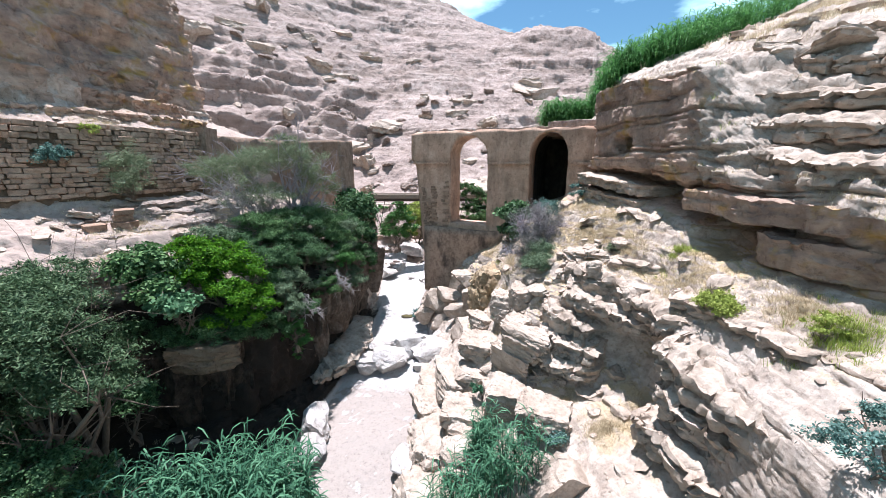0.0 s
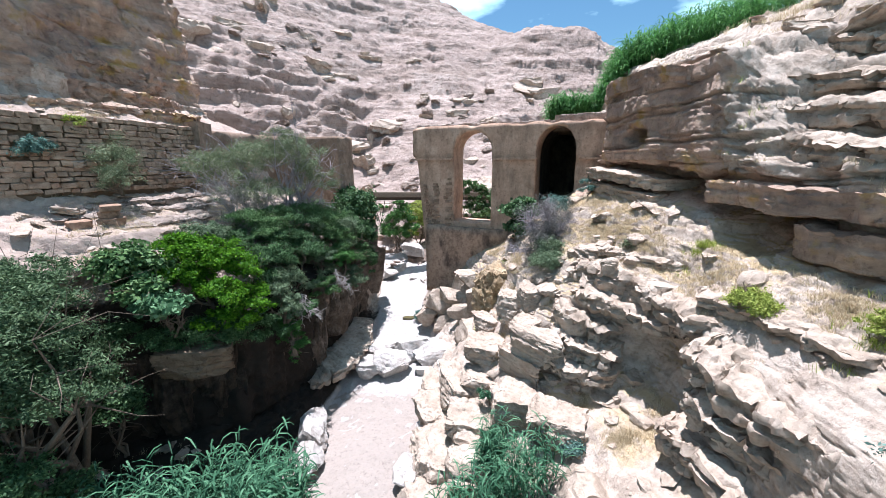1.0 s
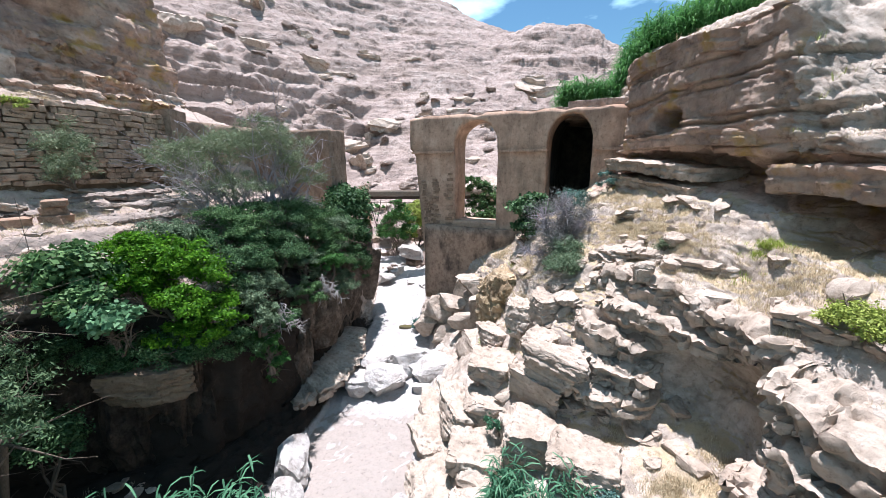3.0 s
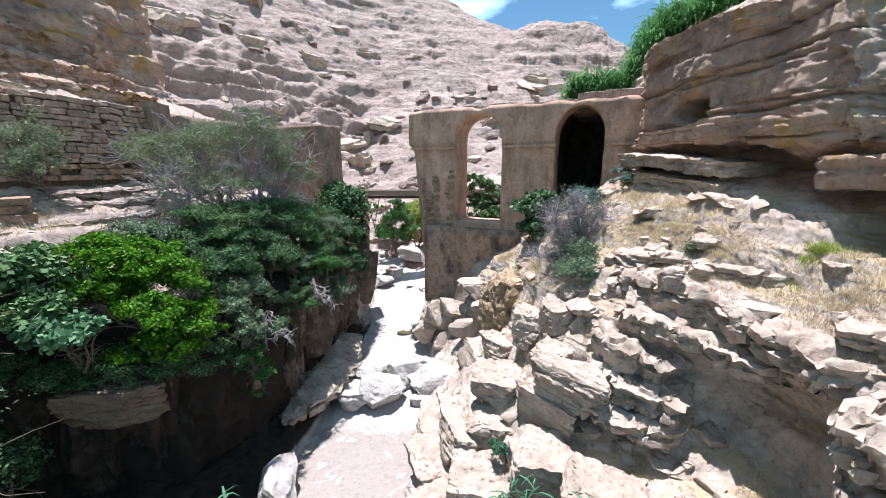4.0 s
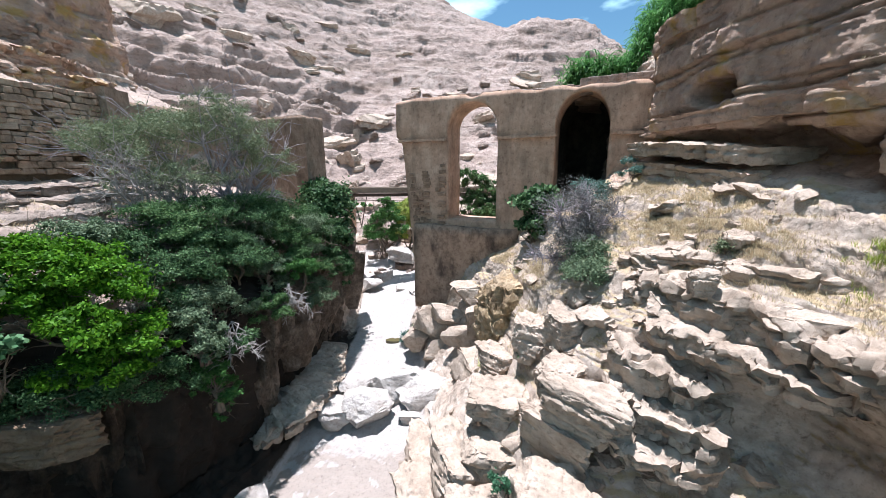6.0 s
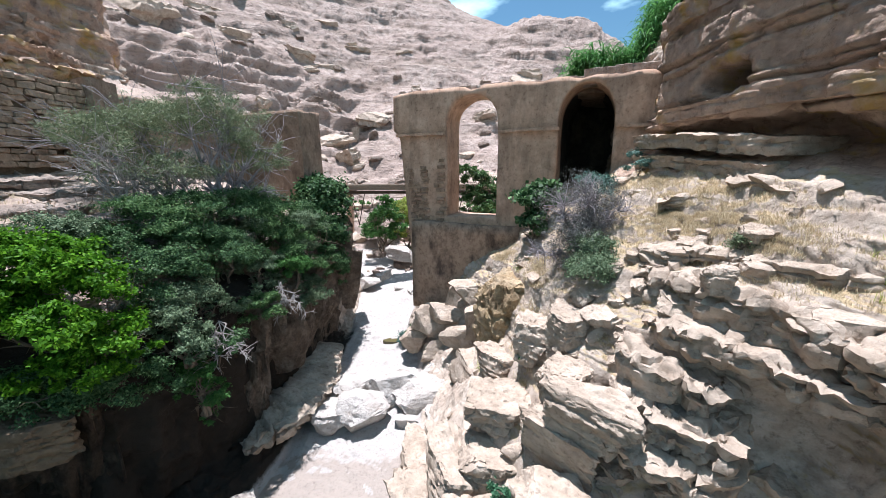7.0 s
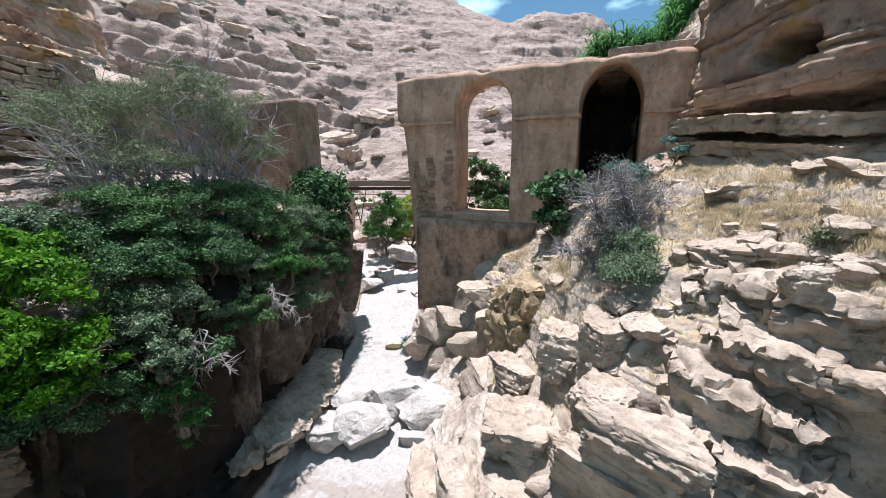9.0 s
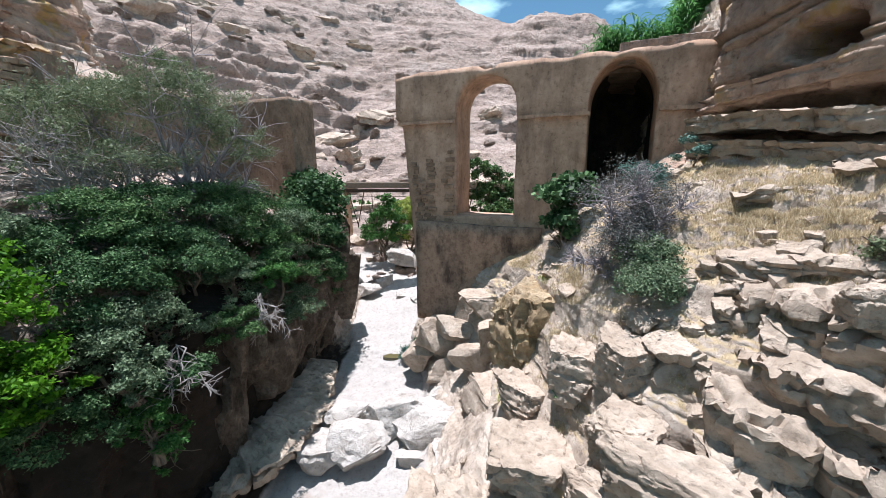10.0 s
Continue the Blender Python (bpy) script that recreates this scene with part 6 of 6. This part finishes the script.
z, n_stones = 9.35, 0
while z < 12.1:
    h = rng.uniform(0.12, 0.26)
    d = rng.uniform(3.6, 4.0)
    while d < total:
        ln = rng.uniform(0.18, 0.38) if rng.random() < 0.6 else rng.uniform(0.38, 0.8)
        x, y, a = wall_at(d + ln / 2)
        if rng.random() < 0.94:
            put("stone", WALLS[rng.integers(0, 8)], None, stone_wall, m=Matrix.Translation((x + 0.06 - 0.045 * (z - 9) + rng.normal() * 0.02, y - 0.03, z + h / 2)) @ pose(0, 0, 0, rng.normal() * 4, rng.normal() * 3.5, a + rng.normal() * 4) @ Matrix.Diagonal((ln * 0.96, rng.uniform(0.24, 0.4), h * rng.uniform(0.8, 1.0), 1)))
            n_stones += 1
        d += ln
    z += h
buttress = tagged(empty("buttress"), "eroded plastered buttress at the end of the wall", "buttress")
bm = box_bm(-12.95, -12.25, 20.0, 21.1, 8.9, 12.45, 0.0)
bmesh.ops.subdivide_edges(bm, edges=bm.edges[:], cuts=7, use_grid_fill=True)
pts = np.array([v.co for v in bm.verts])
off = fbm(pts * 1.3, 4, 79)
for v, o in zip(bm.verts, off):
    v.co += Vector((0.16 * o, -0.2 * o, 0.05 * o))
part("buttress_body", bm, M_ruin, buttress)
# rubble wall linking the buttress and the ruin
bm = bmesh.new()
link = [(-12.5, 21.0), (-11.9, 22.6), (-11.2, 24.4), (-10.2, 26.3)]
vs = []
for k in range(31):
    f = k / 30 * 3
    i = min(2, int(f))
    x, y = [link[i][c] * (1 - f + i) + link[i + 1][c] * (f - i) for c in (0, 1)]
    row = []
    for z in np.linspace(8.4, 12.15, 14):
        o = float(fbm(np.array([[x, y, z]]) * 1.2, 4, 83)[0])
        row.append(bm.verts.new((x + 0.12 * o + (12.2 - z) * 0.03, y - 0.12 * o, z - (0.25 * max(0, o) if z > 11.9 else 0))))
    row.append(bm.verts.new((x - 0.8, y + 0.3, 12.15)))
    vs.append(row)
for ra, rb in zip(vs[:-1], vs[1:]):
    for k in range(len(ra) - 1):
        f = bm.faces.new([ra[k], rb[k], rb[k + 1], ra[k + 1]])
        f.smooth = True
part("link_wall", bm, M_ruin, ruin, "weathered plastered channel wall")
# the little stack of squared stones on the terrace
stack = tagged(empty("stone_stack", (-12.3, 14.3, 8.2)), "small stack of squared limestone blocks on the terrace", "stone stack")
zt = ground_at(-12.3, 14.3)
for k, (dx, dy, ln, w, h) in enumerate(((0, 0, 0.7, 0.5, 0.3), (-0.1, 0.05, 0.55, 0.45, 0.25), (0.02, 0, 0.6, 0.5, 0.2), (-0.75, -0.5, 0.6, 0.5, 0.28))):
    z = zt + (0.12, 0.4, 0.64, 0.1)[k]
    put("block", QUOINS[k], None, stack, m=Matrix.Translation((dx, dy, z - 8.2)) @ pose(0, 0, 0, 2, -2, 20 * k) @ Matrix.Diagonal((ln, w, h, 1)))

# ---- dry grass ----
def grass(label, areas, count, seed, low=0.12, high=0.32, leaf=None, tuft=9, steepest=0.6, name="dry_grass"):
    """Tufts of thin straw blades strewn over discs of the ground."""
    rng = np.random.default_rng(seed)
    weights = np.array([a[2] * a[3] for a in areas])
    pick = rng.choice(len(areas), count, p=weights / weights.sum())
    verts, faces = [], []
    for k in pick:
        cx, cy, rx, ry = areas[k]
        w, r = rng.uniform(0, 2 * math.pi), abs(rng.normal()) * 0.55
        x, y = cx + rx * r * math.cos(w), cy + ry * r * math.sin(w)
        place, normal = slope_at(x, y)
        if place is None or normal.z < steepest:
            continue
        h0 = rng.uniform(low, high)
        for _ in range(tuft):
            b = np.array(place) + np.append(rng.normal(size=2) * 0.05, -0.02)
            t = rng.normal(size=2) * 0.45
            h = h0 * rng.uniform(0.6, 1.2)
            tip = b + np.array([t[0] * h, t[1] * h, h])
            mid = (b + tip) / 2 + np.array([0, 0, h * 0.12])
            sd = np.array([-t[1], t[0], 0])
            sd = sd / (np.linalg.norm(sd) + 1e-6) * 0.0042
            i = len(verts)
            verts += [tuple(b - sd), tuple(b + sd), tuple(mid + sd * 0.8), tuple(mid - sd * 0.8), tuple(tip)]
            faces += [(i, i + 1, i + 2, i + 3), (i + 3, i + 2, i + 4, i + 4)]
    me = bpy.data.meshes.new(name)
    me.from_pydata(verts, [], [f if f[2] != f[3] else f[:3] for f in faces])
    return tagged(put(name, me, leaf or L_straw), label, "dry grass", kind="stuff")


grass("dry straw-coloured grass on the bank slope", [(5.7, 14.6, 1.4, 1.8), (6.2, 12.2, 1.0, 1.8), (6.2, 16.2, 0.6, 1.0), (3.2, 16.6, 0.9, 1.6), (2.7, 15.2, 0.5, 1.4), (6.6, 9.6, 0.9, 1.4), (7.4, 7.2, 1.0, 1.2), (4.5, 11.4, 0.6, 0.5), (4.6, 9.2, 0.8, 0.6), (5.2, 16.9, 1.0, 0.8), (1.8, 17.4, 0.6, 0.5), (2.6, 19.4, 0.8, 0.9), (2.5, 15.7, 0.5, 0.5), (3.0, 14.3, 0.4, 0.5), (3.6, 13.1, 0.3, 0.5), (5.0, 12.9, 0.7, 0.9), (6.0, 13.6, 1.2, 1.6), (5.6, 9.0, 0.6, 0.8), (2.2, 14.2, 0.3, 0.5), (4.0, 10.6, 0.5, 0.5)], 20000, 301, 0.04, 0.12)
grass("dry straw-coloured grass on the terraces", [(-12, 15, 2.2, 2.6), (-14.6, 17.0, 0.8, 2.4), (-16.2, 14.0, 0.8, 2.0), (-11.6, 12.4, 1.6, 1.4), (-10.4, 18.4, 1.4, 1.8), (-13.6, 20.0, 0.5, 1.6)], 3200, 302, 0.06, 0.16)
grass("yellow-green weeds in the rock hollows", [(7.3, 6.2, 0.9, 0.7), (6.9, 10.6, 0.6, 0.5), (2.5, 17.6, 0.4, 0.4), (1.5, 16.2, 0.3, 0.3)], 700, 303, 0.08, 0.2, L_yellow, name="weeds")
grass("dry grass along the aqueduct shelf", [(6.5, 21.2, 1.6, 0.6), (8.5, 20.2, 1.4, 0.5), (10.5, 12.5, 2.0, 2.5), (13, 14, 3, 3)], 1200, 304)

# ---- smaller shrubs ----
for n, (x, y, r, leaf, size, label) in enumerate((
    (2.35, 14.6, 0.35, L_mid, 0.09, "small green plant in a rock cleft"), (2.2, 17.0, 0.42, L_dark, 0.10, "small dark green plant under the ochre boulder"), (1.5, 11.9, 0.35, L_reed, 0.09, "small green plant among boulders"),
    (3.3, 9.4, 0.3, L_blue, 0.08, "small blue-green plant on the bank"), (5.7, 4.1, 0.65, L_blue, 0.06, "blue-grey desert shrub on the slope"), (6.2, 17.3, 0.45, L_blue, 0.06, "blue-grey shrub by the cliff shelf"),
    (5.9, 12.6, 0.22, L_grey, 0.05, "small grey thorn bush"), (7.1, 6.3, 0.35, L_yellow, 0.05, "yellow-green cushion plant on bare rock"), (-1.0, 22.1, 0.5, L_dark, 0.10, "dark shrub at the foot of the pier"),
    (-1.6, 22.4, 0.3, L_blue, 0.09, "green plant beside the pier"), (2.2, 25.2, 0.9, L_mid, 0.12, "green shrub behind the arch"), (-4.4, 37.0, 1.5, L_mid, 0.14, "green bushes beyond the footbridge"), (-2.6, 39.5, 1.4, L_yellow, 0.14, "yellow-green bushes beyond the footbridge"), (3.2, 28.4, 1.1, L_mid, 0.13, "green bushes beyond the footbridge"))):
    zg = ground_at(x, y)
    if n == 10:
        zg = 5.6
    shrub("small_shrub", (x, y, zg), [(x, y, zg + r * 0.75, r, r, r * 0.8)], int(1200 + 6000 * r * r), size, leaf, label, seed=400 + n, radius=0.02 + 0.02 * r, twigs=3, sprays=9 if r > 0.3 else 0, clump=0.5)
# bare grey twigs hanging over the bank
for n, (x, y, z) in enumerate(((-6.0, 15.3, 5.2), (-5.2, 17.6, 5.6))):
    t = tagged(empty("dry_branch", (x, y, z)), "bare bleached branch hanging over the bank", "branch")
    rng = np.random.default_rng(450 + n)
    put("limb", limbs_mesh("limb", rng, (0, 0, 0), [(0.5, -0.5, -0.7), (0.3, -0.7, -0.3), (0.7, -0.2, -0.9), (0.1, -0.6, -1.0)], 0.014, twigs=7, bend=0.4), M_dead, t)

# ---- a little standing water above the boulders ----
M_water, wn_, wl_, wb_ = shader("still_water")
wb_.inputs["Base Color"].default_value = (0.10, 0.085, 0.04, 1)
wb_.inputs["Roughness"].default_value = 0.06
rip = node(wn_, "ShaderNodeTexNoise", Scale=5.0, Detail=3.0)
rbp = node(wn_, "ShaderNodeBump", Strength=0.12, Distance=0.03)
wl_.new(rip.outputs["Fac"], rbp.inputs["Height"])
wl_.new(rbp.outputs["Normal"], wb_.inputs["Normal"])
for x, y, rx, ry in ((-2.1, 22.6, 0.5, 0.28),):
    zw = ground_at(x, y) + 0.02
    ring = [(x + rx * math.cos(w) * (1 + 0.2 * math.sin(3 * w + x)), y + ry * math.sin(w) * (1 + 0.2 * math.cos(2 * w)), zw) for w in np.linspace(0, 2 * math.pi, 40, endpoint=False)]
    ring_low = [(p[0], p[1], zw - 0.4) for p in ring]
    bm = bmesh.new()
    top_v = [bm.verts.new(p) for p in ring]
    low_v = [bm.verts.new(p) for p in ring_low]
    bm.faces.new(top_v)
    for k in range(40):
        bm.faces.new([top_v[k - 1], low_v[k - 1], low_v[k], top_v[k]])
    me = bpy.data.meshes.new("water")
    bm.to_mesh(me)
    bm.free()
    tagged(put("water", me, M_water), "shallow brown standing water in the stream bed", "water", kind="structure")
